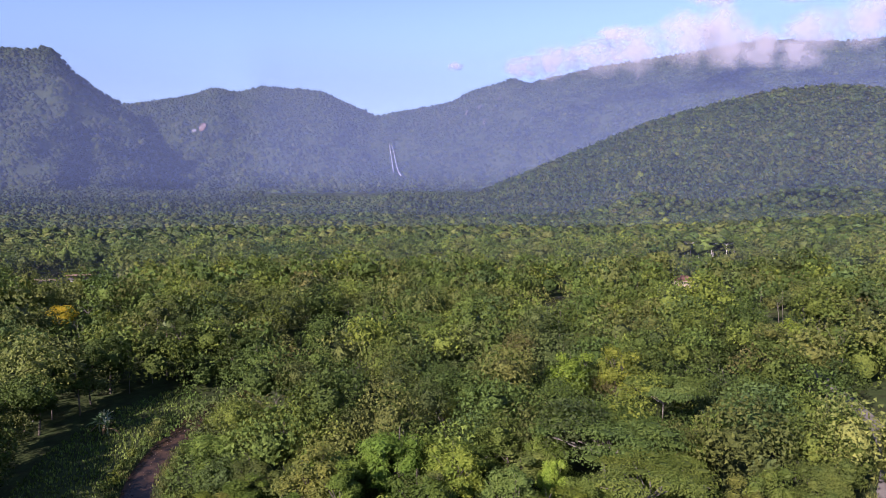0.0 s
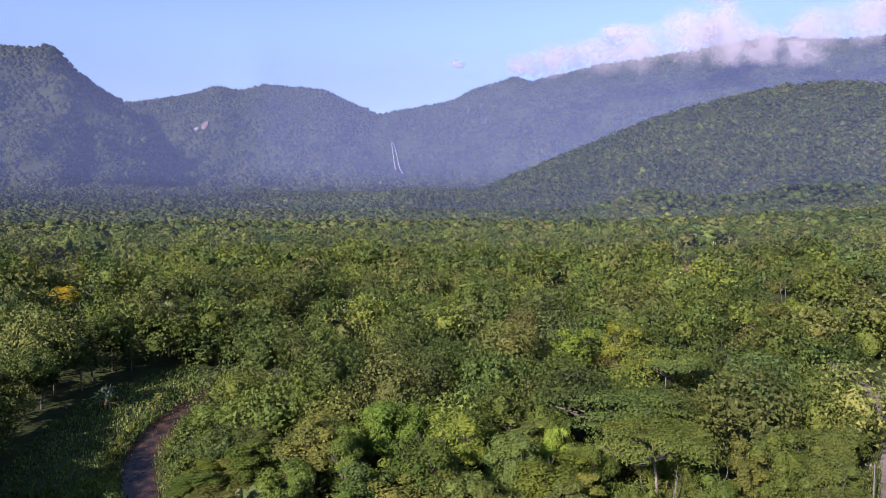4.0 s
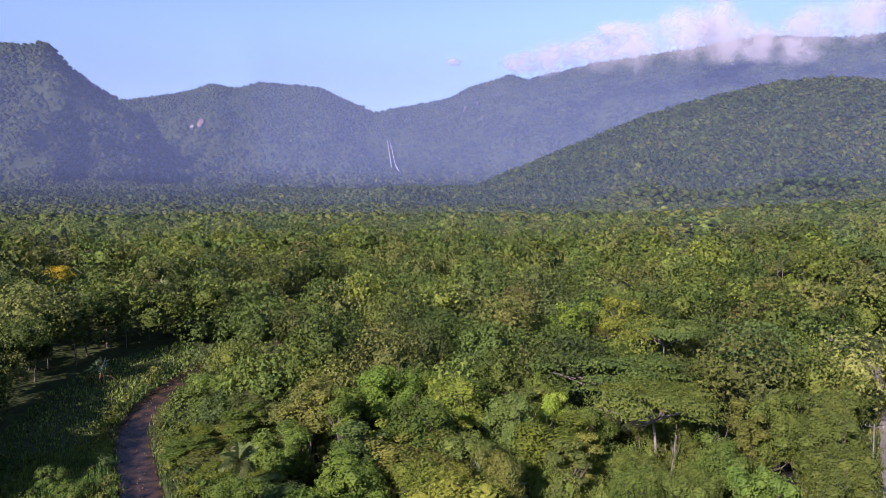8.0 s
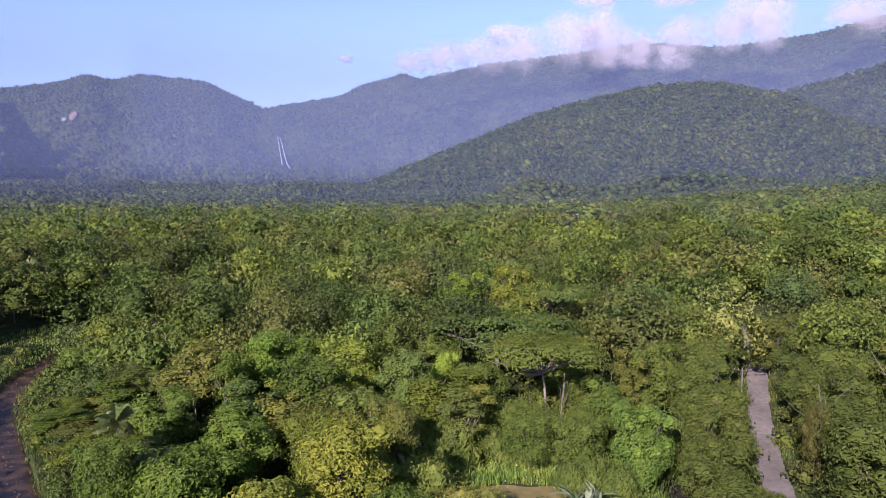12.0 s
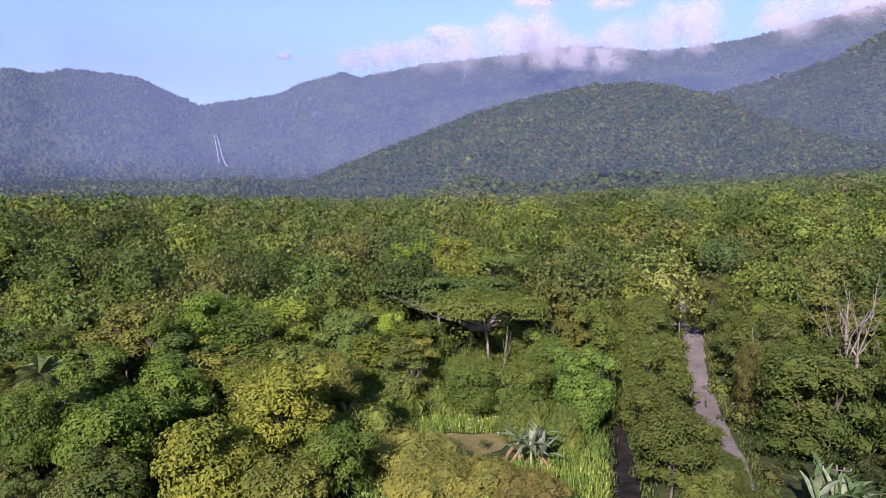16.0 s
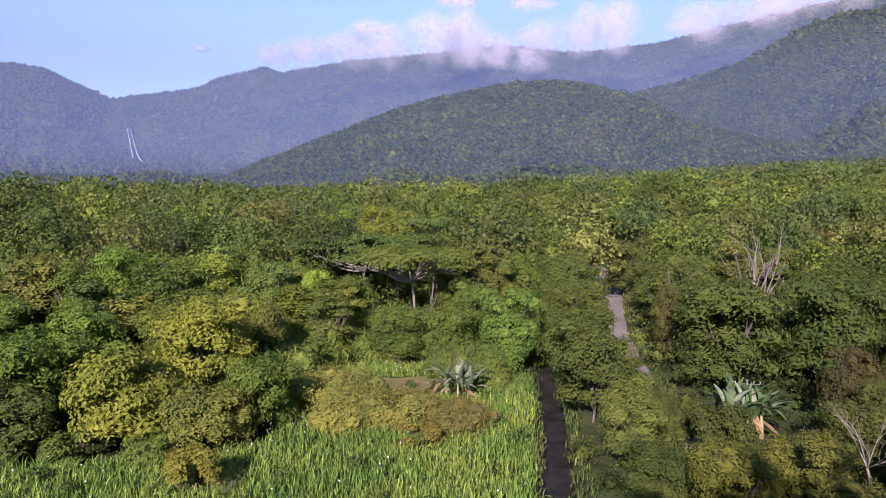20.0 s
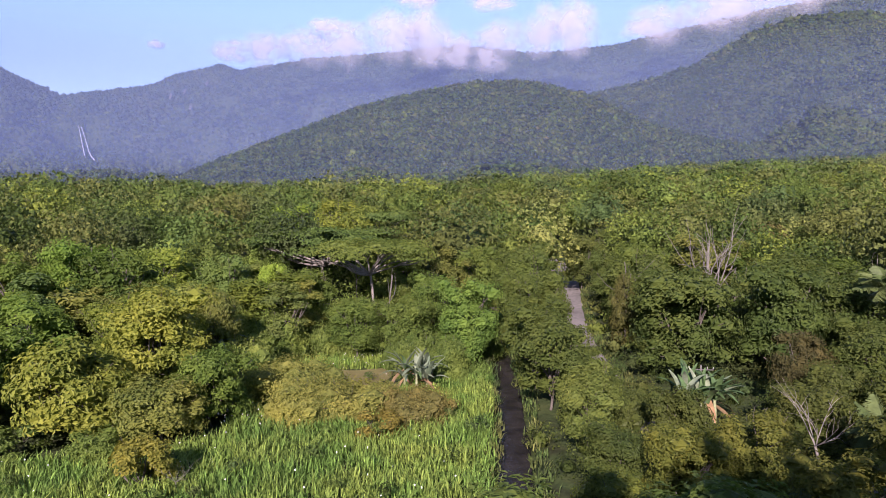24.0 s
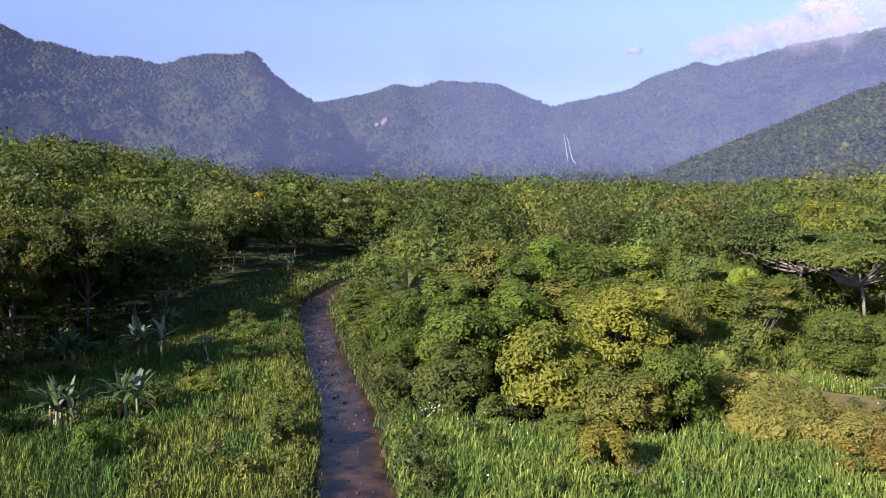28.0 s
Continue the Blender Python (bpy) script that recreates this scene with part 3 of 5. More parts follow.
# Trees that stand out, with height and crown radius.
HEROES = [
    ("near_round", 0, 8.6, 72.5, 12.8, 5.6, (0.172, 0.204, 0.040), "rounded tree with yellow-green leaves above the marsh"),
    ("near_round", 1, 1.4, 66.5, 9.6, 5.4, (0.162, 0.196, 0.040), "low rounded tree with olive leaves beside the marsh"),
    ("near_round", 2, -7.6, 74, 10.0, 5.4, (0.100, 0.160, 0.032), "broad bright green tree beside the river bank"),
    ("near_round", 3, -2.5, 84, 11.5, 4.6, (0.104, 0.172, 0.034), "fresh green tree behind the river trees"),
    ("near_round", 4, 12.5, 92, 12.0, 4.6, (0.110, 0.160, 0.046), "dull green tree shading the banana plants"),
    ("near_round", 0, 3.2, 113, 14.8, 5.2, (0.110, 0.190, 0.036), "tall fresh green tree in the middle of the wood"),
    ("near_round", 1, -12, 98, 11.5, 4.6, (0.105, 0.170, 0.040), "full green tree above the palm"),
    ("near_round", 4, -27, 126, 11.0, 4.6, (0.115, 0.180, 0.045), "pale green tree leaning over the river"),
    ("near_round", 2, 8, 102, 12.0, 5.0, (0.120, 0.150, 0.050), "greyish green tree with thin boughs"),
    ("near_round", 2, 21, 100, 14.0, 4.6, (0.110, 0.170, 0.050), "airy pale green tree behind the banana plant"),
    ("umbrella", 0, 39.9, 94, 16.4, 8.6, (0.105, 0.145, 0.036), "flat-topped umbrella tree with pale spreading limbs"),
    ("umbrella", 1, 40, 113, 19.0, 12.0, (0.075, 0.122, 0.036), "very wide flat-topped tree with a pale trunk"),
    ("far_umbrella", 1, 56, 126, 17.5, 7.5, (0.080, 0.124, 0.038), "spreading tree with layered green boughs"),
    ("far_umbrella", 0, -108, 188, 15, 9, (0.085, 0.125, 0.035), "flat-topped tree at the edge of the dark wood"),
    ("near_round", 3, 43.6, 73, 12.0, 4.0, (0.100, 0.176, 0.040), "bright green rounded tree at the end of the marsh"),
    ("near_round", 1, 33.5, 83, 9.2, 4.0, (0.088, 0.136, 0.034), "bushy dark green tree behind the pond"),
    ("near_round", 4, 38.6, 79, 9.6, 3.8, (0.096, 0.142, 0.036), "leafy tree with yellowing boughs behind the marsh"),
    ("near_round", 0, 45, 84, 11.0, 4.2, (0.096, 0.150, 0.036), "bushy green tree beside the stream"),
    ("near_round", 2, 29.3, 108, 11.0, 2.6, (0.220, 0.330, 0.056), "slender lime green tree behind the marsh"),
    # Stream and road trees: shade and sunlight are put into their leaf colours.
    ("near_round", 0, 41.8, 54, 10.4, 4.4, (0.076, 0.106, 0.029), "full olive tree between stream and road"),
    ("near_round", 2, 47.2, 53, 4.6, 2.4, (0.072, 0.102, 0.028), "low leafy olive tree beside the road"),
    ("near_round", 4, 51, 60.5, 5.4, 2.4, (0.074, 0.104, 0.028), "low full green tree beside the road"),
    ("near_round", 3, 45.6, 61.5, 11.0, 3.8, (0.078, 0.108, 0.029), "olive tree between stream and road"),
    ("near_round", 1, 51.5, 70, 13.0, 4.4, (0.080, 0.112, 0.030), "tall olive green tree between stream and road"),
    ("near_round", 4, 57.5, 78, 13.0, 4.4, (0.078, 0.110, 0.029), "yellowish tree between stream and road"),
    ("near_round", 2, 62, 86, 13.5, 4.4, (0.086, 0.124, 0.034), "green tree shading the stream"),
    ("near_round", 0, 68, 96, 13.0, 4.4, (0.086, 0.120, 0.034), "olive tree shading the road"),
    ("near_round", 3, 58, 93, 14.0, 4.6, (0.098, 0.140, 0.034), "tall green tree beyond the stream"),
    ("near_round", 2, 36.8, 42.5, 8.4, 2.8, (0.110, 0.146, 0.040), "small airy tree with fine pale green leaves"),
    ("near_round", 1, 41, 47.5, 5.6, 2.8, (0.062, 0.086, 0.025), "leafy tree over the stream bank, shade put into its leaf colour"),
    ("near_round", 3, 33.5, 36, 5.0, 2.6, (0.058, 0.084, 0.024), "low tree over the stream, shade put into its leaf colour"),
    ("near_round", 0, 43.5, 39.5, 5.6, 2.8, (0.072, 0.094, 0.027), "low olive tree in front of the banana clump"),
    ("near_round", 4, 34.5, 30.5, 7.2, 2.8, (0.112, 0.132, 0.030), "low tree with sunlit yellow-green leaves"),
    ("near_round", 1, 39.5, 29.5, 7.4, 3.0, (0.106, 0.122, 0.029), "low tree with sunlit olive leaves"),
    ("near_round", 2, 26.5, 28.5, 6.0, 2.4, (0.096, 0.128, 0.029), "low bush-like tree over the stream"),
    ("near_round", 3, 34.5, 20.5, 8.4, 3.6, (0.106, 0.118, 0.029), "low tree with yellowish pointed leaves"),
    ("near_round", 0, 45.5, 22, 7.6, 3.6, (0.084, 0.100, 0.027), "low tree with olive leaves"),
    ("near_round", 4, 51.5, 34, 7.2, 3.4, (0.070, 0.090, 0.026), "leafy olive tree beside the dry bush"),
    ("near_round", 1, 58, 29, 8.6, 4.0, (0.066, 0.088, 0.025), "full dark green tree beside the low palm"),
    ("near_round", 2, 60.5, 40.5, 9.0, 2.8, (0.070, 0.068, 0.030), "tree with reddish brown withering leaves"),
    ("near_round", 4, 62.5, 56.5, 14.6, 6.2, (0.072, 0.104, 0.030), "large full-crowned tree beyond the banana clump"),
    ("near_round", 3, 70.5, 50, 14.2, 5.2, (0.058, 0.092, 0.027), "large dark green tree with drooping boughs"),
    ("near_round", 0, 79, 46, 13.0, 5.4, (0.064, 0.094, 0.027), "large green tree behind the palm"),
    ("near_round", 2, 64.5, 68, 12.0, 1.9, (0.082, 0.088, 0.030), "slender tree with a brownish crown by the road"),
    ("near_round", 1, 74.5, 76, 14.0, 5.0, (0.070, 0.100, 0.028), "full green tree beyond the road"),
    ("near_round", 3, 71, 66, 12.8, 4.8, (0.068, 0.098, 0.027), "large olive green tree beyond the road"),
    ("near_round", 0, 88, 62, 13.6, 5.2, (0.068, 0.098, 0.027), "large full-crowned tree beside the dead tree"),
    ("near_round", 4, 84, 84, 14.5, 5.2, (0.090, 0.130, 0.034), "large green tree beside the road"),
    ("near_round", 1, 93, 100, 14.5, 5.0, (0.092, 0.124, 0.036), "round olive tree at the road bend"),
    # Out of view, added to throw shade over the right bank.
    ("far_round", 4, 31, -4, 25, 5.0, (0.080, 0.120, 0.036), "large unseen shade tree below the stream's lower end"),
    ("near_round", 2, 70, 73.5, 9.5, 3.0, (0.070, 0.098, 0.028), "dark leafy tree at the road's edge"),
    ("near_round", 0, 79.5, 87, 11.5, 3.6, (0.072, 0.104, 0.030), "full dark tree at the road's edge"),
    ("near_round", 4, 91, 108, 13.0, 4.2, (0.084, 0.110, 0.034), "round tree at the road bend"),
    ("near_round", 3, 78, 106, 13.0, 4.4, (0.078, 0.112, 0.030), "green tree leaning over the road"),
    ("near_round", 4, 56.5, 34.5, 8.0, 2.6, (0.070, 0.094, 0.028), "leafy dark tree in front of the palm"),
    ("near_round", 1, 33, 101, 11.5, 4.2, (0.100, 0.150, 0.038), "bushy green tree under the wide umbrella tree"),
    ("near_round", 3, 46, 102, 12.0, 4.2, (0.105, 0.150, 0.038), "leafy green tree beside the umbrella trees"),
    ("near_round", 0, 51, 108, 13.0, 4.4, (0.100, 0.145, 0.036), "full green tree behind the umbrella tree"),
    ("near_round", 2, 30, 116, 13.5, 4.4, (0.105, 0.160, 0.040), "fresh green tree behind the lime tree"),
    ("near_round", 4, 36, 88.5, 8.6, 3.6, (0.100, 0.140, 0.038), "leafy green tree below the umbrella tree"),
    ("near_round", 2, 43.5, 90, 9.0, 3.6, (0.098, 0.136, 0.036), "bushy tree below the umbrella tree"),
    ("near_round", 3, 85, 54, 13.0, 5.0, (0.068, 0.098, 0.028), "dark green tree behind the palms"),
    ("near_round", 0, 67, 38, 9.5, 4.2, (0.072, 0.100, 0.028), "dark leafy tree between the palms"),
    ("near_round", 2, 73, 30, 10.0, 4.6, (0.070, 0.096, 0.028), "dark olive tree at the wood's edge"),
    ("near_round", 1, 57, 21, 8.4, 4.0, (0.078, 0.100, 0.028), "low full olive tree"),
    ("near_round", 4, 78, 58, 13.5, 4.6, (0.070, 0.100, 0.030), "tall leafy tree below the dead tree"),
    # Trees mostly out of view, added to throw shade on stream, marsh and meadow.
    ("far_tall", 1, 8, 10.5, 13.4, 4.6, (0.080, 0.125, 0.036), "tall unseen shade tree behind the marsh's near end"),
    ("far_round", 2, 13.5, 20, 9.6, 4.6, (0.080, 0.125, 0.036), "round-crowned tree at the marsh's near end"),
    ("far_round", 1, 19, 14, 11.0, 4.6, (0.080, 0.125, 0.036), "round-crowned tree beside the stream"),
    ("far_round", 3, 24, 19, 9.0, 4.4, (0.080, 0.125, 0.036), "low round-crowned tree beside the stream"),
    ("far_round", 1, -64, 32, 16, 5.5, (0.070, 0.115, 0.036), "large tree beside the meadow"),
    ("far_round", 0, 24, -2, 25, 4.8, (0.080, 0.120, 0.036), "large unseen shade tree by the stream's lower end"),
    ("far_tall", 2, 17, -2.5, 26, 4.8, (0.080, 0.120, 0.036), "tall unseen shade tree by the stream's lower end"),
    ("far_round", 3, 7, -5, 29, 4.4, (0.080, 0.120, 0.036), "large unseen shade tree by the stream's lower end"),
    ("far_tall", 4, -3, -7.5, 31, 4.2, (0.080, 0.120, 0.036), "tall unseen shade tree by the marsh's lower end"),
    ("far_round", 2, -7, -17, 29, 6.0, (0.080, 0.120, 0.036), "large unseen shade tree by the marsh's lower end"),
    ("far_tall", 0, 5, 5.5, 15.5, 3.6, (0.080, 0.120, 0.036), "tall unseen shade tree by the marsh's lower end"),
    ("far_tall", 1, -6, 4, 17.6, 3.2, (0.080, 0.120, 0.036), "tall unseen shade tree below the marsh's lower end"),
    ("far_round", 0, -3, -4, 18.6, 3.2, (0.080, 0.120, 0.036), "tall unseen shade tree below the marsh's lower end"),
    ("far_round", 3, -9.5, 8.5, 16.6, 3.4, (0.080, 0.120, 0.036), "round-crowned unseen shade tree below the marsh's lower end"),
    ("far_round", 4, -72, 40, 16, 6.0, (0.070, 0.115, 0.036), "large tree beside the meadow"),
    ("far_round", 2, -74, 62, 16, 6.0, (0.060, 0.100, 0.030), "large dark tree beside the meadow"),
    ("far_tall", 3, -72, 82, 17, 4.5, (0.060, 0.100, 0.030), "tall dark tree beside the meadow"),
    ("far_tall", 0, -66, 108, 17, 4.5, (0.060, 0.100, 0.030), "tall dark tree beside the meadow"),
    ("far_round", 0, -87.5, 211, 12.5, 4.6, (0.360, 0.300, 0.030), "tree covered in yellow blossom"),
    ("far_round", 1, 45, 150, 17, 5.5, (0.130, 0.200, 0.032), "lime green tree in the middle of the wood"),
    ("far_round", 2, 54, 146, 18, 4.6, (0.150, 0.186, 0.036), "yellow-green tree in the middle of the wood"),
    ("far_round", 3, 108, 168, 15, 4.6, (0.140, 0.200, 0.030), "lime green tree near the road"),
]
taken = []
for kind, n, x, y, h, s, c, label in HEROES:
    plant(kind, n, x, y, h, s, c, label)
    taken.append((x, y, s))
# The dark wall of tall trees beyond the meadow; part of its shade is in the leaf colour.
g = np.random.default_rng(45)
for k, (x, y) in enumerate(along([(-60, 50), (-67, 70), (-67, 92), (-67, 112), (-69, 132), (-68, 150), (-64, 166), (-54, 182), (-42, 190), (-30, 186)], 6.5)):
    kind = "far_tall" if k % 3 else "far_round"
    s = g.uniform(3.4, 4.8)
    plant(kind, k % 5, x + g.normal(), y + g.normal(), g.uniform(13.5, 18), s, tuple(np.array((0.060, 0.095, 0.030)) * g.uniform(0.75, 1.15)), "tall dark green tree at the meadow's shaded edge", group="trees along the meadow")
    taken.append((x, y, s * 0.7))
# White-stemmed umbrella trees in a stand of their own.
g = np.random.default_rng(44)
for k in range(9):
    x, y = 198 + 4.4 * k + g.normal() * 0.8, 445 - 2.2 * k + g.normal() * 2.5
    plant("white_umbrella", k % 3, x, y, g.uniform(12, 13.5), g.uniform(4.5, 6), (0.045, 0.07, 0.022), "umbrella tree with a bare white trunk and dark crown", group="stand of white-stemmed trees")

# The near wood, tree by tree.
q = scattered(-46, 68, 34, 120, 6.5, 40)
q = q[~open_ground(q)]
g = np.random.default_rng(41)
cols, words = tree_colours(len(q), g)
for (x, y), c, w in zip(q, cols, words):
    if any(math.hypot(x - a, y - b) < 0.8 * s + 1.6 for a, b, s in taken):
        continue
    r = math.hypot(x, y)
    shade_side = x < -40
    near = r < 88 and not shade_side
    kind = "near_round" if near else ("far_tall" if g.random() < 0.28 else "far_round")
    h = g.uniform(14, 20) if shade_side else g.uniform(5.5, 8) if r < 75 else g.uniform(8, 12) if near else g.uniform(10, 15.5)
    if not shade_side and y > 85 and away([x], [y], RIVER_LINE)[0] < 14:
        h = g.uniform(4.5, 6.5)
    if 36 < y < 100 and away([x], [y], ROAD_LINE)[0] < 4.8:
        continue
    if 26 < x < 86 and y < 72:
        continue
    s = g.uniform(2.8, 4.6) if near else g.uniform(3.2, 6.4) * (0.75 if kind == "far_tall" else 1)
    # Shade on the left and sunlight in the middle are put into leaf colours.
    c = tuple(np.array(c) * (0.8 if shade_side else 1.3 if x < 40 else 1.0))
    look_of = {"near_round": "bushy", "far_round": "round-crowned", "far_tall": "tall narrow", "far_umbrella": "flat-topped"}[kind]
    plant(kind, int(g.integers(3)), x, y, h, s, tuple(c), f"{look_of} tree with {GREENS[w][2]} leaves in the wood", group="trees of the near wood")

# Pale bare stems that show in the gaps of the canopy.
g = np.random.default_rng(43)
q = scattered(-46, 68, 92, 330, 19, 42)
q = q[~open_ground(q)]
stems = []
for x, y in q:
    z, h = float(ground_z(x, y)), g.uniform(8, 12.5)
    top = np.array((x + g.normal() * 0.9, y + g.normal() * 0.9, z + h))
    stems.append(tube(limb_line((x, y, z), top, g, 0.06, 5), np.linspace(0.13, 0.05, 5), 5))
    for _ in range(3):
        root = np.array((x, y, z)) * 0.35 + top * 0.65
        stems.append(tube(limb_line(root, root + np.array((g.normal() * 2.2, g.normal() * 2.2, g.uniform(2, 4.5))), g, 0.2, 4), np.linspace(0.07, 0.025, 4), 4))
tagged(new("pale_stems", raw_mesh("pale_stems", *joined(stems), [BARK_GREY], shade=True)), "slender grey stems and bare limbs among the crowns", "tree trunks", kind="stuff")

# Undergrowth between the trees.
q = scattered(-46, 68, 32, 125, 3.4, 46)
q = q[(away(*q.T, RIVER_LINE) > 3.6) & (away(*q.T, STREAM_LINE) > 2.2) & (away(*q.T, ROAD_LINE) > 2.8) & ~within(q, MARSH) & ~within(q, MEADOW) & ~inside(q, 58, 50, 5, 4)]
q = q[~(inside(q, 40, 42, 17, 20, -30) & (np.arange(len(q)) % 3 > 0))]
rr = np.hypot(*q.T)
# Shade under the near trees is put into the leaves as a darker tone.
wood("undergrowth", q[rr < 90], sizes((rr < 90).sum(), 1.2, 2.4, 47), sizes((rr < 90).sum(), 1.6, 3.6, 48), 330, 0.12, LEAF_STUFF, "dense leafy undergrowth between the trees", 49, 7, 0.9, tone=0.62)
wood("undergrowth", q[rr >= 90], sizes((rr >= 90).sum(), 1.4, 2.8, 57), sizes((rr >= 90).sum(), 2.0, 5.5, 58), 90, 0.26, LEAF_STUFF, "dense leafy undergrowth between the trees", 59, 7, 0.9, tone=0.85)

# Low bushes of the marsh and the meadow.
BUSHES = [
    ("mound", 0, 18, 78, 5.0, 5.4, (0.170, 0.220, 0.056), "olive mound of climbing plants in the marsh"),
    ("mound", 1, 15.5, 70.5, 3.8, 4.6, (0.176, 0.214, 0.058), "olive green mound of creepers beside the round tree"),
    ("mound", 1, 21.5, 69, 4.2, 5.6, (0.184, 0.206, 0.060), "brownish green mound of creepers in the marsh"),
    ("mound", 0, 20, 63, 3.4, 4.6, (0.186, 0.204, 0.058), "low olive mound of creepers in the marsh"),
    ("mound", 2, 25.5, 62.5, 3.4, 5.0, (0.172, 0.190, 0.056), "brownish mound of creepers over the reeds"),
    ("mound", 1, 29, 57.5, 3.0, 4.0, (0.160, 0.150, 0.054), "reddish brown bush in the tall grass"),
    ("mound", 2, 33, 88, 5.6, 5.0, (0.120, 0.170, 0.046), "green mound of creepers behind the pond"),
    ("mound", 0, 24, 88, 5.8, 4.8, (0.136, 0.196, 0.048), "green mound of creepers below the trees"),
    ("mound", 2, 28.5, 93, 6.6, 4.8, (0.136, 0.186, 0.050), "tall green mound of creepers below the trees"),
    ("mound", 1, 20, 93.5, 6.4, 4.4, (0.126, 0.176, 0.046), "tall green mound of creepers behind the banana plant"),
    ("mound", 1, 36, 93, 6.8, 4.6, (0.116, 0.176, 0.044), "tall leafy mound below the umbrella tree"),
    ("mound", 0, 49, 79, 6.0, 3.8, (0.106, 0.170, 0.040), "tall leafy mound beside the stream"),
    ("mound", 2, 50, 88, 7.0, 4.4, (0.110, 0.166, 0.042), "tall leafy mound beside the stream"),
    ("mound", 1, 13.5, 82, 5.0, 3.8, (0.126, 0.176, 0.048), "green mound of creepers beside the banana plant"),
    ("mound", 0, 39, 70, 4.4, 3.4, (0.100, 0.150, 0.040), "leafy green mound beside the pale banana plant"),
    ("mound", 2, 37, 74, 5.4, 3.8, (0.096, 0.142, 0.038), "leafy green mound behind the pale banana plant"),
    # These mounds by stream and road have shade put into darker leaf colours.
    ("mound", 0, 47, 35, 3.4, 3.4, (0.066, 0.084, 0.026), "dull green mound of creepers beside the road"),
    ("mound", 1, 45, 47.5, 3.4, 3.2, (0.062, 0.086, 0.026), "green mound beside the banana clump, shade put into its colour"),
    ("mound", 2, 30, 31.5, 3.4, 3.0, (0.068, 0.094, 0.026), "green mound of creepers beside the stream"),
    ("shrub", 2, 2.5, 60.5, 2.8, 2.4, (0.110, 0.165, 0.042), "green bush at the foot of the round tree"),
    ("shrub", 0, -3, 63.5, 3.0, 2.6, (0.100, 0.150, 0.040), "leafy green bush at the foot of the olive tree"),
    ("shrub", 1, 7.5, 64.5, 3.0, 2.6, (0.125, 0.165, 0.042), "leafy olive bush below the round tree"),
    ("shrub", 2, 12, 66.5, 2.8, 2.4, (0.130, 0.180, 0.046), "light green bush beside the white flowers"),
    ("shrub", 1, -9, 67, 3.2, 2.6, (0.095, 0.145, 0.038), "dark green bush below the broad tree"),
    ("shrub", 0, 24, 54.5, 2.6, 2.4, (0.180, 0.160, 0.042), "yellow-brown bush in the tall grass"),
    ("shrub", 1, 5, 52.5, 4.0, 2.6, (0.176, 0.180, 0.038), "yellow-leaved bush with dry twigs"),
    ("shrub", 2, -14.8, 72, 3.4, 2.2, (0.100, 0.150, 0.050), "feathery green bush on the river bank"),
    ("shrub", 0, -17.5, 80, 3.6, 2.2, (0.100, 0.140, 0.045), "green bush on the river bank"),
    ("shrub", 1, -44.8, 103, 3.2, 2.2, (0.090, 0.150, 0.040), "rounded green bush at the meadow's edge"),
    ("shrub", 2, -40, 99, 2.8, 2.4, (0.085, 0.140, 0.036), "rounded green bush in the meadow"),
    ("shrub", 0, -35, 70, 2.4, 2.4, (0.150, 0.190, 0.040), "yellow-green bush in the meadow"),
    ("shrub", 1, -21, 55, 3.6, 2.2, (0.110, 0.155, 0.045), "slender leafy bush in the meadow"),
    ("shrub", 2, -34, 50, 3.4, 1.8, (0.090, 0.165, 0.035), "upright bright green bush in the meadow"),
    ("shrub", 0, -38, 66, 2.4, 2.0, (0.100, 0.150, 0.040), "small green bush in the meadow"),
    ("shrub", 1, -52, 72, 2.6, 2.2, (0.070, 0.110, 0.030), "dark green bush at the wood's edge"),
    ("shrub", 2, -60, 92, 3.4, 2.6, (0.070, 0.110, 0.030), "dark green bush at the wood's edge"),
]
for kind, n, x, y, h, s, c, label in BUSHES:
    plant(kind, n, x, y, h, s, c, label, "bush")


# ---- large-leaved plants ----
def blade_mesh(name, length, width, droop, mat, torn=0.0, seed=0, rows=8):
    """A long leaf along +y that rises and droops, folded along its rib."""
    g = np.random.default_rng(seed)
    s = np.linspace(0, 1, rows)
    half = width * np.sin(np.pi * np.clip(s * 0.9 + 0.08, 0, 1)) ** 0.7
    y, z = length * s * (1 - 0.25 * droop * s), length * (0.35 * s - droop * s**2 * 0.75)
    v = []
    for k in range(rows):
        jag = 1 - torn * g.random()
        v += [(-half[k] * jag, y[k], z[k] + half[k] * 0.35), (0, y[k], z[k]), (half[k] * jag, y[k], z[k] + half[k] * 0.35)]
    return raw_mesh(name, v, grid_faces(rows, 3), [mat], shade=True)


def leaf_plain(name, colour, rough=0.5, through_light=0.3):
    m, t, b = material(name, rough, 0.22)
    base = mixed(t, "MULTIPLY", 1.0, ramp(t, noise_at(t, 3.0, 3), (0.3, tuple(0.75 * c for c in colour)), (0.7, tuple(1.25 * c for c in colour))),
                 ramp(t, t.nodes.new("ShaderNodeObjectInfo").outputs["Random"], (0, (0.75, 0.8, 0.75)), (1, (1.3, 1.2, 1.15))))
    t.links.new(base, b.inputs["Base Color"])
    tr = t.nodes.new("ShaderNodeBsdfTranslucent")
    t.links.new(base, tr.inputs["Color"])
    mix = node(t, "ShaderNodeMixShader", Fac=through_light)
    t.links.new(b.outputs[0], mix.inputs[1])
    t.links.new(tr.outputs[0], mix.inputs[2])
    t.links.new(mix.outputs[0], t.nodes["Material Output"].inputs["Surface"])
    return m


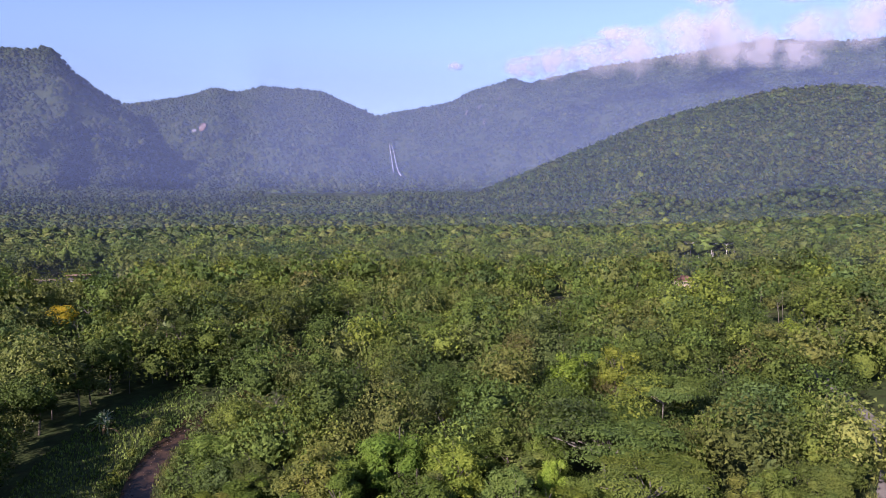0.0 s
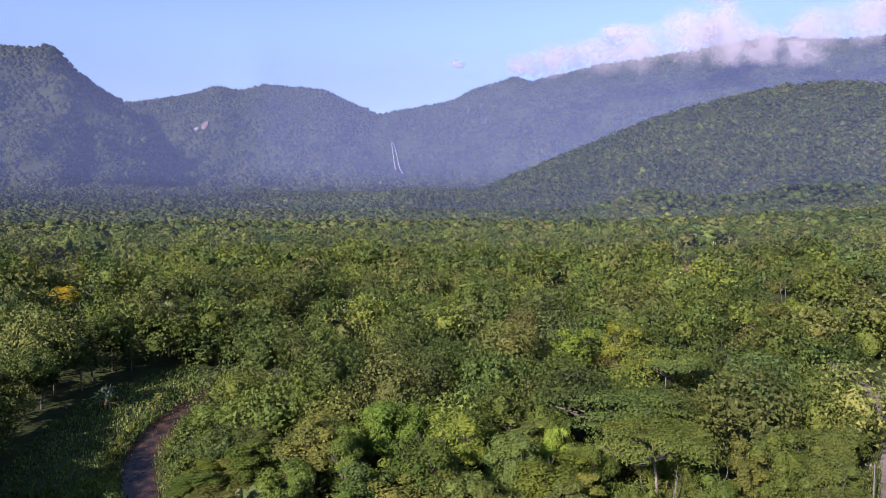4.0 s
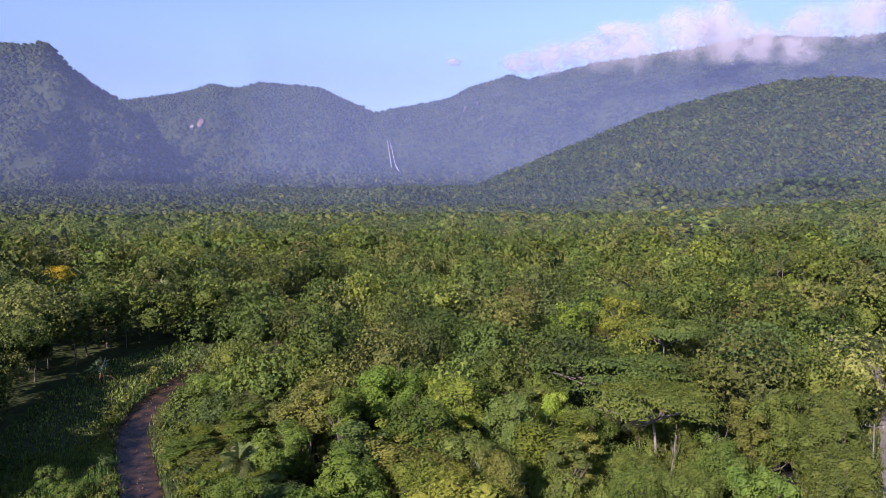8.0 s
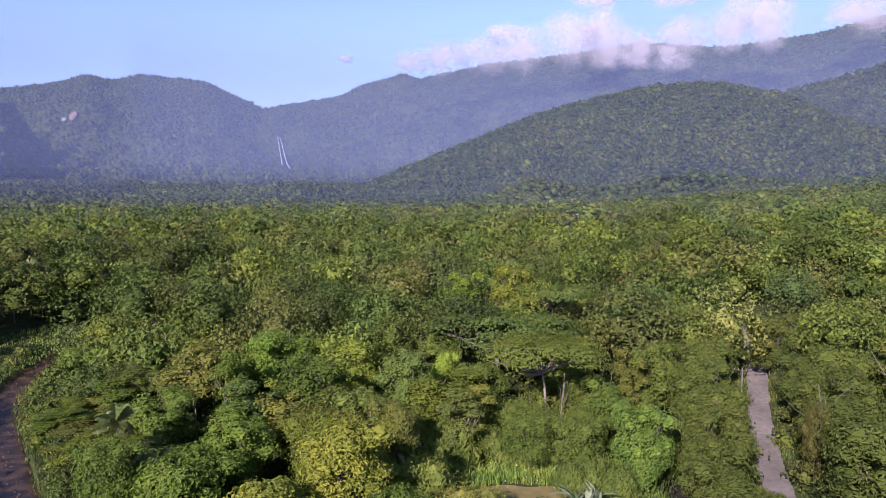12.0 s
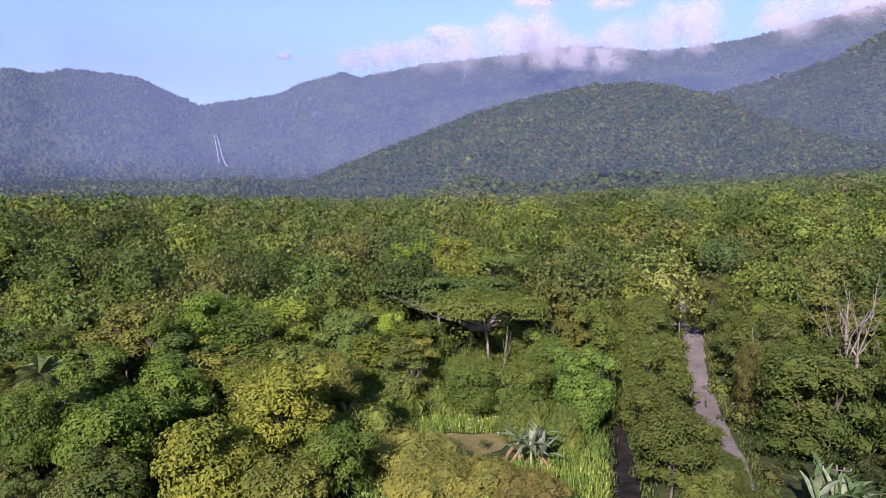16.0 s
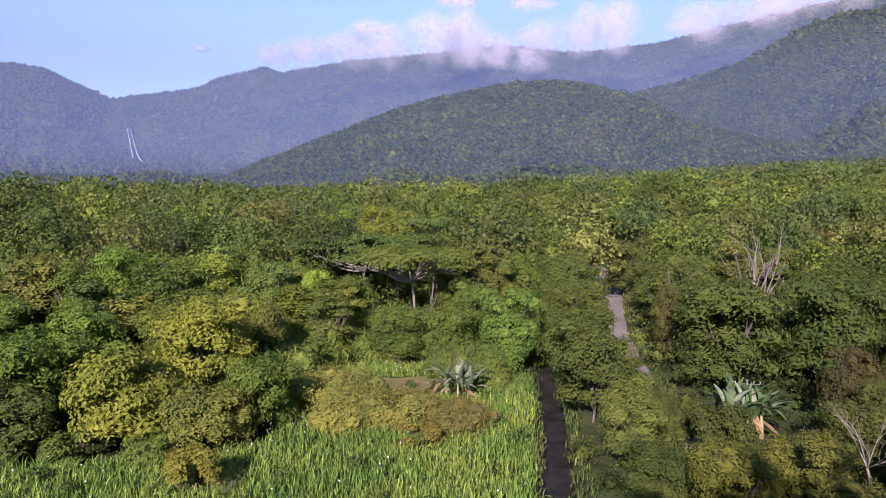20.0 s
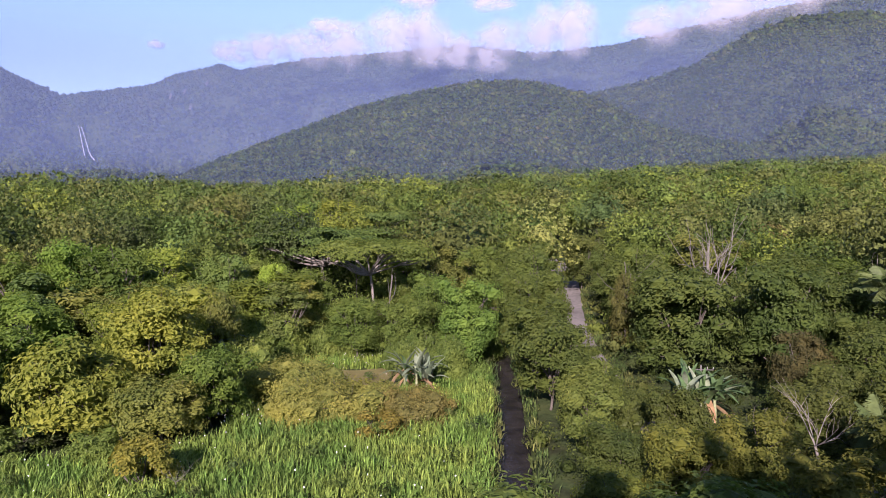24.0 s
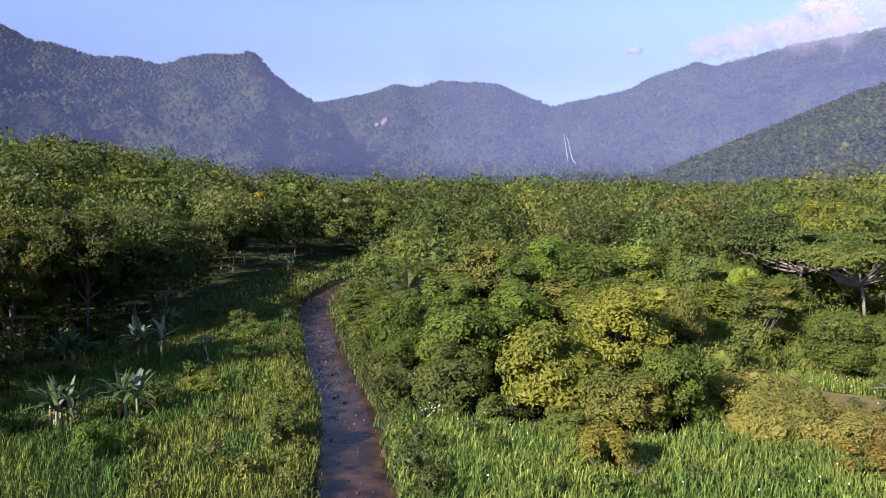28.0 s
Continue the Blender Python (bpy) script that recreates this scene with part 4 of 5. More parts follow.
BANANA_LEAF = [leaf_plain("pale_banana_leaf", (0.17, 0.215, 0.135)), leaf_plain("banana_leaf", (0.075, 0.135, 0.05)), leaf_plain("dry_banana_leaf", (0.26, 0.17, 0.09), 0.8)]
BANANA_MESH = {(k, i): blade_mesh("leaf", 2.4, 0.21, 0.3 + 0.3 * i, BANANA_LEAF[k], 0.25, 10 * k + i) for k in range(3) for i in range(3)}
STEM = raw_mesh("stem", *tube([(0, 0, -0.2), (0.03, 0, 0.8), (0, 0.03, 1.6)], [0.17, 0.14, 0.09], 8), [plain("banana_stem", (0.22, 0.24, 0.12), 0.7, 4)], shade=True)


def banana(x, y, size, pale, stems, seed, label, group="banana plants"):
    """A clump of stems, each with a fan of long leaves."""
    g = np.random.default_rng(seed)
    e = new("banana_plant")
    e.matrix_basis = pose(x, y, float(ground_z(x, y)), 0, 0, float(g.uniform(0, 360)))
    for _ in range(stems):
        at = Vector((g.normal() * 0.75 * size, g.normal() * 0.75 * size, 0))
        h = size * g.uniform(0.6, 1.1)
        part("stem", STEM, e, m=Matrix.Translation(at) @ Matrix.Diagonal((size * 0.8, size * 0.8, h, 1)))
        for k in range(int(g.integers(8, 12))):
            kind = (0 if g.random() < pale else 1) if g.random() > 0.12 else 2
            tilt = g.uniform(18, 80) if kind < 2 else g.uniform(-55, -20)
            m = pose(at.x, at.y, h * 1.5, 0, 0, g.uniform(0, 360)) @ pose(0, 0, 0, tilt) @ Matrix.Diagonal((size * g.uniform(0.8, 1.15),) * 3 + (1,))
            part("leaf", BANANA_MESH[kind, int(g.integers(3))], e, "dry brown leaf" if kind == 2 else "", m)
    return tagged(e, label, "banana plant", group)


for x, y, size, pale, stems, seed, label in (
        (16.6, 84.5, 2.2, 0.7, 5, 1, "banana plant with large silvery leaves beside the round tree"), (33, 66.5, 1.35, 0.85, 6, 2, "low pale-leaved banana plant in the reeds"),
        (52, 45, 1.6, 0.3, 9, 3, "tall banana clump with long green leaves beside the road"), (-57, 80, 1.3, 0.2, 5, 4, "banana plants at the shaded wood edge"),
        (-51, 84, 1.5, 0.75, 5, 5, "pale banana plant at the shaded wood edge"), (-53, 97, 1.3, 0.5, 4, 6, "banana plants behind the meadow"),
        (-41.5, 57, 1.3, 0.2, 6, 7, "spreading green banana clump in the meadow"), (-38.5, 61, 1.3, 0.1, 5, 8, "green banana clump in the meadow"),
        (-48, 52, 1.2, 0.1, 5, 9, "dark green banana clump in the meadow"), (-12.5, 84, 1.0, 0.4, 4, 10, "banana plant under the palm"), (-9.5, 82.5, 1.2, 0.3, 4, 11, "banana plants below the green tree"),
        (-55, 150, 1.4, 0.4, 4, 12, "banana plants at the head of the meadow"), (-22, 100, 1.2, 0.3, 4, 13, "banana plants on the river bank")):
    banana(x, y, size, pale, stems, seed, label)

PALM_GREEN = leaf_plain("palm_leaflet", (0.095, 0.13, 0.042), 0.5)
PALM_TRUNK = plain("palm_trunk", (0.15, 0.115, 0.08), 0.9, 8, 0.4, 0.02)


def frond_mesh(length, droop, seed):
    """A feathered palm leaf along +y: a rib with drooping leaflets on both sides."""
    g = np.random.default_rng(seed)
    n = 34
    s = np.linspace(0.08, 1, n)
    y, z = length * s * (1 - 0.3 * droop * s), length * (0.4 * s - droop * s**2 * 0.8)
    v = []
    for k in range(n):
        ln = length * 0.26 * np.sin(np.pi * min(1, s[k] * 0.85 + 0.12)) + 0.1
        for side in (-1, 1):
            a = np.array((0, y[k], z[k]))
            tip = a + np.array((side * ln, ln * 0.45, -ln * g.uniform(0.3, 0.7)))
            w = np.array((0, 0.06, 0.03))
            v += [a - w, a + w, tip + w * 0.2, tip - w * 0.2]
    leaf_v = np.array(v)
    rib = tube(np.c_[0 * s, y, z], np.linspace(0.05, 0.012, n), 4)
    return raw_mesh("frond", *joined([(leaf_v, np.arange(len(leaf_v)).reshape(-1, 4)), rib]), [PALM_GREEN])


FRONDS = [frond_mesh(3.0, 0.35 + 0.3 * i, 60 + i) for i in range(3)]


def palm(x, y, height, size, seed, label):
    g = np.random.default_rng(seed)
    e = new("palm_tree")
    e.matrix_basis = pose(x, y, float(ground_z(x, y)) - 0.1, 0, 0, float(g.uniform(0, 360)))
    lean = g.normal(size=2) * 0.35
    line = np.array([(lean[0] * s**2, lean[1] * s**2, height * s) for s in np.linspace(0, 1, 12)])
    part("trunk", raw_mesh("trunk", *tube(line, np.linspace(0.2, 0.13, 12) + 0.012 * (np.arange(12) % 2), 9), [PALM_TRUNK], shade=True), e)
    for k in range(17):
        m = Matrix.Translation(line[-1]) @ pose(0, 0, 0, 0, 0, k * 137.5) @ pose(0, 0, 0, 62 - 6.2 * k) @ Matrix.Diagonal((size,) * 3 + (1,))
        part("frond", FRONDS[k % 3], e, m=m)
    return tagged(e, label, "palm", "palms of the wood")


for x, y, h, size, seed, label in ((-15.7, 87, 9.3, 1.0, 1, "palm with arching fronds and a brown trunk beside the river"), (29, 97, 6.0, 0.9, 2, "young palm behind the marsh"),
                                   (-63, 160, 11, 1.1, 3, "tall palm in the dark wood edge"), (-52, 188, 12, 1.0, 4, "tall palm at the head of the meadow"), (-70, 150, 10, 1.0, 5, "palm in the dark wood edge"),
                                   (75.5, 40.5, 11.5, 1.1, 6, "palm among the trees behind the road"), (60, 100, 10, 1.0, 8, "palm near the stream"),
                                   (48.5, 26.5, 4.6, 1.0, 10, "low palm with drooping fronds under the trees"), (-75, 172, 12, 1.0, 11, "tall palm in the dark wood edge")):
    palm(x, y, h, size, seed, label)

CECROPIA_LEAF = blade_mesh("leaf", 0.62, 0.2, 0.45, leaf_plain("cecropia_leaf", (0.10, 0.165, 0.06), 0.6), 0.1, 70, 5)


def cecropia(x, y, height, size, seed):
    """A slim pale stem with a few whorls of lobed leaves."""
    g = np.random.default_rng(seed)
    e = new("cecropia_tree")
    e.matrix_basis = pose(x, y, float(ground_z(x, y)) - 0.1)
    line = limb_line((0, 0, 0), (g.normal() * 0.4, g.normal() * 0.4, height), g, 0.03, 8)
    part("trunk", raw_mesh("trunk", *tube(line, np.linspace(0.11, 0.05, 8), 8), [PALE_BARK], shade=True), e)
    tips = [line[-1]]
    for k in range(3):
        tip = line[-2] + np.array((math.cos(k * 2.1), math.sin(k * 2.1), 0.9)) * 0.8 * size
        part("limb", raw_mesh("limb", *tube(limb_line(line[-2], tip, g, n=4), [0.05, 0.045, 0.04, 0.03], 6), [PALE_BARK], shade=True), e)
        tips.append(tip)
    for tip in tips:
        for k in range(6):
            for j in range(3):
                m = Matrix.Translation(tip) @ pose(0, 0, 0, 0, 0, k * 60 + g.uniform(-12, 12)) @ Matrix.Translation((0, 0.35 * size, 0.1)) @ pose(0, 0, 0, 0, 0, (j - 1) * 48) @ Matrix.Diagonal((size,) * 3 + (1,))
                part("leaf", CECROPIA_LEAF, e, m=m)
    return tagged(e, "slender cecropia with a pale stem and whorled leaves", "tree", "cecropias by the meadow")


for k, (x, y, h, size) in enumerate(((-56, 92, 5.5, 1.3), (-55, 98.5, 6.2, 1.0), (-63, 78, 6.0, 1.2), (-39, 80, 3.6, 1.0), (-60, 104, 5.0, 1.0))):
    cecropia(x, y, h, size, 80 + k)


def dead_tree(x, y, height, spread, seed, label):
    """Bare pale limbs that fork twice."""
    g = np.random.default_rng(seed)
    e = new("dead_tree")
    e.matrix_basis = pose(x, y, float(ground_z(x, y)) - 0.2)
    fork = np.array((0, 0, height * 0.48))
    part("trunk", raw_mesh("trunk", *tube(limb_line((0, 0, 0), fork, g, 0.05), np.linspace(0.02, 0.015, 6) * height, 8), [PALE_BARK], shade=True), e)
    for k in range(6):
        a = k * 1.05 + g.normal() * 0.2
        tip = fork + np.array((math.cos(a) * spread * g.uniform(0.5, 1), math.sin(a) * spread * g.uniform(0.5, 1), height * g.uniform(0.28, 0.52)))
        main = limb_line(fork, tip, g, 0.2)
        bits = [tube(main, np.linspace(0.0065, 0.002, 6) * height, 6)]
        for j in range(5):
            s = main[2 + j % 4]
            bits.append(tube(limb_line(s, s + (tip - fork) * 0.35 + g.normal(size=3) * spread * 0.22, g, n=4), np.linspace(0.003, 0.001, 4) * height, 4))
        part("limb", raw_mesh("limb", *joined(bits), [PALE_BARK], shade=True), e)
    return tagged(e, label, "dead tree", "bare trees")


for x, y, h, s, seed, label in ((78.5, 66.8, 15.6, 5.2, 1, "bare dead tree with bleached forked limbs above the wood"), (83, 69, 15.5, 3.2, 2, "leafless tree with thin pale limbs"), (46.5, 30, 6.6, 2.6, 3, "dry bare bush of tangled twigs"),
                                (-73, 128, 11, 2.0, 6, "dead tree at the edge of the dark wood"), (7, 50.5, 2.2, 1.4, 9, "dry twigs under the yellow bush")):
    dead_tree(x, y, h, s, seed, label)


# ---- grass and reeds ----
def blades(name, q, length, width, colours, seed, label, per, lean=0.45):
    """Tufts of long bent blades at the places q."""
    g = np.random.default_rng(seed)
    n = len(q) * per
    root = np.repeat(np.c_[q, ground_z(q[:, 0], q[:, 1])], per, 0)
    root[:, :2] += g.normal(size=(n, 2)) * 0.22
    size = np.repeat(length * g.uniform(0.6, 1.25, len(q)), per) * g.uniform(0.6, 1.1, n)
    a = g.uniform(0, 2 * np.pi, n)
    out = np.stack([np.cos(a), np.sin(a), 0 * a], -1)
    side = np.stack([-np.sin(a), np.cos(a), 0 * a], -1) * (width * g.uniform(0.6, 1.2, n))[:, None]
    tilt = (lean * g.uniform(0.2, 1.3, n))[:, None]
    up = np.array([0, 0, 1.0])
    z = size[:, None]
    p1 = root + up * z * 0.55 + out * z * tilt * 0.3
    p2 = root + up * z * (0.95 - 0.25 * tilt) + out * z * tilt * 0.95
    v = np.stack([root - side, root + side, p1 + side, p1 - side, p2 + side * 0.15, p2 - side * 0.15], 1).reshape(-1, 3)
    i = np.arange(n)[:, None] * 6
    f = np.concatenate([i + [0, 1, 2, 3], i + [3, 2, 4, 5]], 0)
    col = np.repeat(colours, per, 0) * g.uniform(0.75, 1.3, (n, 1))
    ob = new(name, raw_mesh(name, v, f, [LEAF_STUFF], np.repeat(col, 6, 0)))
    return tagged(ob, label, "grass", kind="stuff")


def patchy(q, a, b, size, seed):
    """Two colours that take turns in patches."""
    w = smooth(wave(q[:, 0], q[:, 1], size, seed) * 1.6 + 0.5)[:, None]
    return np.array(a) * (1 - w) + np.array(b) * w


q = scattered(-60, 68, 30, 100, 0.62, 60)
q = q[within(q, MARSH) & (away(*q.T, RIVER_LINE) > 3.0) & (away(*q.T, STREAM_LINE) > 1.9) & ~inside(q, 28.6, 73, 6.8, 6.5, 20)]
blades("reeds", q, 1.35, 0.045, patchy(q, (0.120, 0.215, 0.044), (0.185, 0.262, 0.056), 9, 61), 62, "tall lush green reeds covering the marsh", 10, 0.65)
q = scattered(-60, 20, 30, 125, 0.72, 63)
q = q[within(q, MEADOW) & (away(*q.T, RIVER_LINE) > 2.9)]
blades("meadow_grass", q, 1.25, 0.04, patchy(q, (0.066, 0.140, 0.032), (0.140, 0.190, 0.038), 24, 64), 65, "tall meadow grass, yellow in the sun", 9)
q = scattered(-60, 0, 125, 190, 1.0, 66)
q = q[within(q, MEADOW)]
blades("meadow_grass", q, 0.8, 0.12, patchy(q, (0.09, 0.15, 0.035), (0.13, 0.18, 0.045), 20, 67), 68, "short green grass along the river", 4)
bank = []
for line, near, far in ((RIVER_LINE, 2.45, 5.5), (STREAM_LINE, 1.15, 2.6), (ROAD_LINE, 1.7, 3.4)):
    q = scattered(-60, 68, 28, 150, 0.75, 69)
    d = away(*q.T, line)
    bank.append(q[(d > near) & (d < far) & (away(*q.T, RIVER_LINE) > 2.4) & (away(*q.T, STREAM_LINE) > 1.1) & (away(*q.T, ROAD_LINE) > 1.8)])
q = np.vstack(bank)
blades("bank_grass", q, 0.9, 0.06, patchy(q, (0.06, 0.10, 0.030), (0.11, 0.125, 0.04), 9, 70), 71, "rank grass hanging over the banks and verges", 5, 0.7)

g = np.random.default_rng(75)
q = scattered(-60, 20, 32, 125, 3.0, 76)
q = q[within(q, MEADOW) & (away(*q.T, RIVER_LINE) > 3.6)]
q = q[g.random(len(q)) < 0.55]
wood("meadow_herbs", q, sizes(len(q), 0.5, 1.4, 77), sizes(len(q), 0.9, 2.1, 78), 150, 0.13, LEAF_STUFF, "leafy herbs and low bushes in the meadow", 79, 6, 0.9)
q = scattered(-60, 68, 32, 95, 5.0, 81)
q = q[within(q, MARSH) & (away(*q.T, RIVER_LINE) > 3.4) & (away(*q.T, STREAM_LINE) > 2.6)]
q = q[g.random(len(q)) < 0.5]
wood("marsh_herbs", q, sizes(len(q), 0.5, 1.3, 82), sizes(len(q), 1.2, 2.0, 83), 150, 0.12, LEAF_STUFF, "leafy herbs between the reeds", 84, 6, 0.9)
line = RIVER_LINE[20:150:2]
q = np.vstack([line + g.normal(size=line.shape) * 0.5 + [4.6, 1.2], line[::2] + g.normal(size=line[::2].shape) * 0.5 - [4.4, 1.0]])
q = q[away(*q.T, RIVER_LINE) > 3.2]
wood("bank_bushes", q, sizes(len(q), 0.7, 1.8, 85), sizes(len(q), 1.2, 2.8, 86), 200, 0.14, LEAF_STUFF, "green bushes leaning over the river banks", 87, 6, 1.0)

# White flowers in the reeds.
g = np.random.default_rng(72)
c = np.vstack([np.c_[g.normal(13.5, 1.6, 90), g.normal(65, 1.6, 90)], np.c_[g.normal(33, 4, 40), g.normal(78, 2.5, 40)], np.c_[g.uniform(-8, 26, 50), g.uniform(40, 62, 50)], np.c_[g.normal(-9, 0.8, 30), g.normal(63, 0.8, 30)]])
c = np.c_[c, ground_z(c[:, 0], c[:, 1]) + g.uniform(1.0, 1.6, len(c))]
v = leaves(c, g.normal(size=c.shape) + [0, -0.6, 0.8], np.full(len(c), 0.08), np.full(len(c), 0.06), g).reshape(-1, 3)
tagged(new("white_flowers", raw_mesh("white_flowers", v, np.arange(len(v)).reshape(-1, 4), [plain("petal", (0.8, 0.8, 0.75), 0.6)])), "scattered white flowers among the reeds", "flowers", kind="stuff")

# The murky pond in the marsh.
a = np.linspace(0, 2 * np.pi, 40, endpoint=False)
rad = 1 + 0.18 * np.sin(3 * a + 1) + 0.1 * np.sin(5 * a)
ring = np.c_[29 + np.cos(a) * rad * 6.5, 75 + np.sin(a) * rad * 4.2, np.full(40, 0.12)]
rows = np.stack([np.array([29, 75, 0.12]) + (ring - [29, 75, 0.12]) * k for k in (0.02, 0.4, 0.7, 1.0)])
rows = np.concatenate([rows, rows[:, :1]], 1)
pond_mat, t, b = material("murky_water", 0.3, 0.4)
t.links.new(ramp(t, noise_at(t, 0.8, 5), (0.3, (0.12, 0.10, 0.045)), (0.7, (0.20, 0.17, 0.07))), b.inputs["Base Color"])
bumped(t, b, noise_at(t, 3, 4), 0.3, 0.05)
tagged(new("pond", raw_mesh("pond", rows.reshape(-1, 3), grid_faces(4, 41), [pond_mat], shade=True)), "murky brown pond with weeds in the marsh", "pond", kind="structure")

# Stones in the river bed.
g = np.random.default_rng(73)
bm = bmesh.new()
for _ in range(420):
    p = RIVER_LINE[g.integers(8, len(RIVER_LINE) - 4)] + g.normal(size=2) * 1.3
    s = g.uniform(0.05, 0.28) * g.uniform(0.4, 1)
    bmesh.ops.create_icosphere(bm, subdivisions=1, radius=s, matrix=pose(*p, float(ground_z(*p)) - 0.68, *g.uniform(0, 360, 3)) @ Matrix.Diagonal((1, g.uniform(0.6, 1), g.uniform(0.4, 0.7), 1)))
me = bpy.data.meshes.new("river_stones")
bm.to_mesh(me)
bm.free()
me.materials.append(plain("river_stone", (0.085, 0.062, 0.048), 0.7, 5, 0.4))
tagged(new("river_stones", me), "brown and grey stones in the shallow river", "stones", kind="stuff")


# ---- poles, house, hut ----
def box(sx, sy, sz, bevel=0.02):
    bm = bmesh.new()
    bmesh.ops.create_cube(bm, size=1, matrix=Matrix.Diagonal((sx, sy, sz, 1)))
    if bevel:
        bmesh.ops.bevel(bm, geom=bm.edges[:], offset=bevel, segments=2, affect="EDGES")
    return bm


def made(name, bm, mat, parent, label="", m=None):
    me = bpy.data.meshes.new(name)
    bm.to_mesh(me)
    bm.free()
    me.materials.append(mat)
    return part(name, me, parent, label, m)


CONCRETE = plain("pole_concrete", (0.125, 0.12, 0.11), 0.9, 5, 0.2)
TIMBER = plain("grey_timber", (0.11, 0.10, 0.09), 0.9, 7, 0.3)
CERAMIC = plain("ceramic", (0.3, 0.3, 0.29), 0.3, 9, 0.1)


def utility_pole(x, y, height, turn):
    e = new("utility_pole")
    e.matrix_basis = pose(x, y, float(ground_z(x, y)) - 0.3, 0, 0, turn)
    part("pole", raw_mesh("pole", *tube([(0, 0, 0), (0, 0, height * 0.5), (0, 0, height + 0.3)], [0.13, 0.11, 0.085], 12), [CONCRETE], shade=True), e)
    made("crossarm", box(2.2, 0.07, 0.08, 0.01), TIMBER, e, "grey timber crossarm", pose(0, -0.14, height - 0.1))
    for k in (-1.1, -0.55, 0.55, 1.1):
        part("insulator", raw_mesh("insulator", *tube([(0, 0, 0), (0, 0, 0.08), (0, 0, 0.1), (0, 0, 0.2)], [0.035, 0.04, 0.06, 0.035], 8), [CERAMIC], shade=True), e, "white ceramic insulator", pose(k, -0.14, height - 0.03))
    return tagged(e, "concrete utility pole with a crossarm and white insulators", "utility pole", "poles along the road")


utility_pole(53.8, 46.4, 4.6, -38)
utility_pole(71.2, 90.3, 8.8, -38)
utility_pole(118, 196, 9.5, -20)

WALL = plain("cream_plaster", (0.55, 0.46, 0.33), 0.9, 2, 0.12)
TILE = plain("red_roof_tile", (0.17, 0.09, 0.06), 0.85, 4, 0.35)
GLASS, _, gb = material("window_glass", 0.08, 0.6)
gb.inputs["Base Color"].default_value = (0.03, 0.035, 0.04, 1)
FRAME = plain("white_paint", (0.42, 0.40, 0.37), 0.5, 6, 0.08)


def house(x, y, turn):
    e = new("house")
    e.matrix_basis = pose(x, y, float(ground_z(x, y)), 0, 0, turn)
    made("wall", box(8.4, 6.0, 3.4, 0.03), WALL, e, "cream plastered wall", pose(0, 0, 1.5))
    bm = bmesh.new()
    low = [bm.verts.new(p) for p in ((-4.9, -3.7, 3.1), (4.9, -3.7, 3.1), (4.9, 3.7, 3.1), (-4.9, 3.7, 3.1))]
    under = [bm.verts.new((v.co.x, v.co.y, 2.95)) for v in low]
    top = [bm.verts.new(p) for p in ((-2.2, 0, 5.3), (2.2, 0, 5.3))]
    for f in ((low[0], low[1], top[1], top[0]), (low[1], low[2], top[1]), (low[2], low[3], top[0], top[1]), (low[3], low[0], top[0]), tuple(reversed(under))):
        bm.faces.new(f)
    for k in range(4):
        bm.faces.new((under[k], under[(k + 1) % 4], low[(k + 1) % 4], low[k]))
    roof = made("roof", bm, TILE, e, "red-brown tiled hip roof")
    for k in range(9):
        s = (k + 0.5) / 9
        made("tile_course", box(9.8 - 5.4 * s, 0.16, 0.07, 0), TILE, roof, m=pose(0, -3.7 * (1 - s), 3.13 + 2.2 * s, 31))
    for wx in (-2.6, 0.2, 2.8):
        w = made("window" if wx else "door", box(1.1, 0.08, 1.2, 0.01), FRAME, e, "white framed window", pose(wx, -3.02, 1.9))
        made("pane", box(0.9, 0.05, 1.0, 0), GLASS, w, "dark glass pane", pose(0, -0.04, 0))
    made("porch", box(3.4, 2.0, 0.18, 0.02), TIMBER, e, "pale porch slab", pose(2.2, -4.0, 2.4))
    for px in (0.7, 3.7):
        made("post", box(0.16, 0.16, 2.3, 0.02), FRAME, e, "", pose(px, -4.8, 1.2))
    return tagged(e, "cream house with a red-brown tiled roof among the trees", "house")


house(148, 316, -30)


def hut(x, y, turn):
    """A long open shed."""
    e = new("shed")
    e.matrix_basis = pose(x, y, float(ground_z(x, y)), 0, 0, turn)
    rust = plain("rusty_sheet", (0.30, 0.17, 0.13), 0.7, 3, 0.35)
    for k, side in ((-1, 9), (1, -9)):
        made("roof_sheet", box(13.5, 2.6, 0.08, 0), rust, e, "rusty sheet roof", pose(0, k * 1.22, 3.2, side * -1.0))
    for px in np.linspace(-6, 6, 6):
        for py in (-2.2, 2.2):
            made("post", box(0.2, 0.2, 3.1, 0.02), TIMBER, e, "", pose(float(px), py, 1.5))
    made("back_wall", box(12.6, 0.12, 2.6, 0.02), TIMBER, e, "weathered board wall", pose(0, 2.0, 1.4))
    made("counter", box(4, 0.6, 1.0, 0.02), FRAME, e, "pale counter", pose(-3, -1.0, 0.5))
    return tagged(e, "long low shed with a rusty sheet roof", "shed")


hut(-139, 363, 12)
a = np.linspace(0, 2 * np.pi, 28)
fx, fy = -168 + np.outer((0.02, 0.5, 1), np.cos(a)) * 18, 363 + np.outer((0.02, 0.5, 1), np.sin(a)) * 11
tagged(new("dirt_yard", raw_mesh("dirt_yard", np.stack([fx, fy, ground_z(fx, fy) + 0.25], -1).reshape(-1, 3), grid_faces(3, 28), [plain("bare_earth", (0.32, 0.24, 0.15), 0.95, 0.8, 0.25)], shade=True)), "bare earth yard beside the shed", "ground", kind="structure")

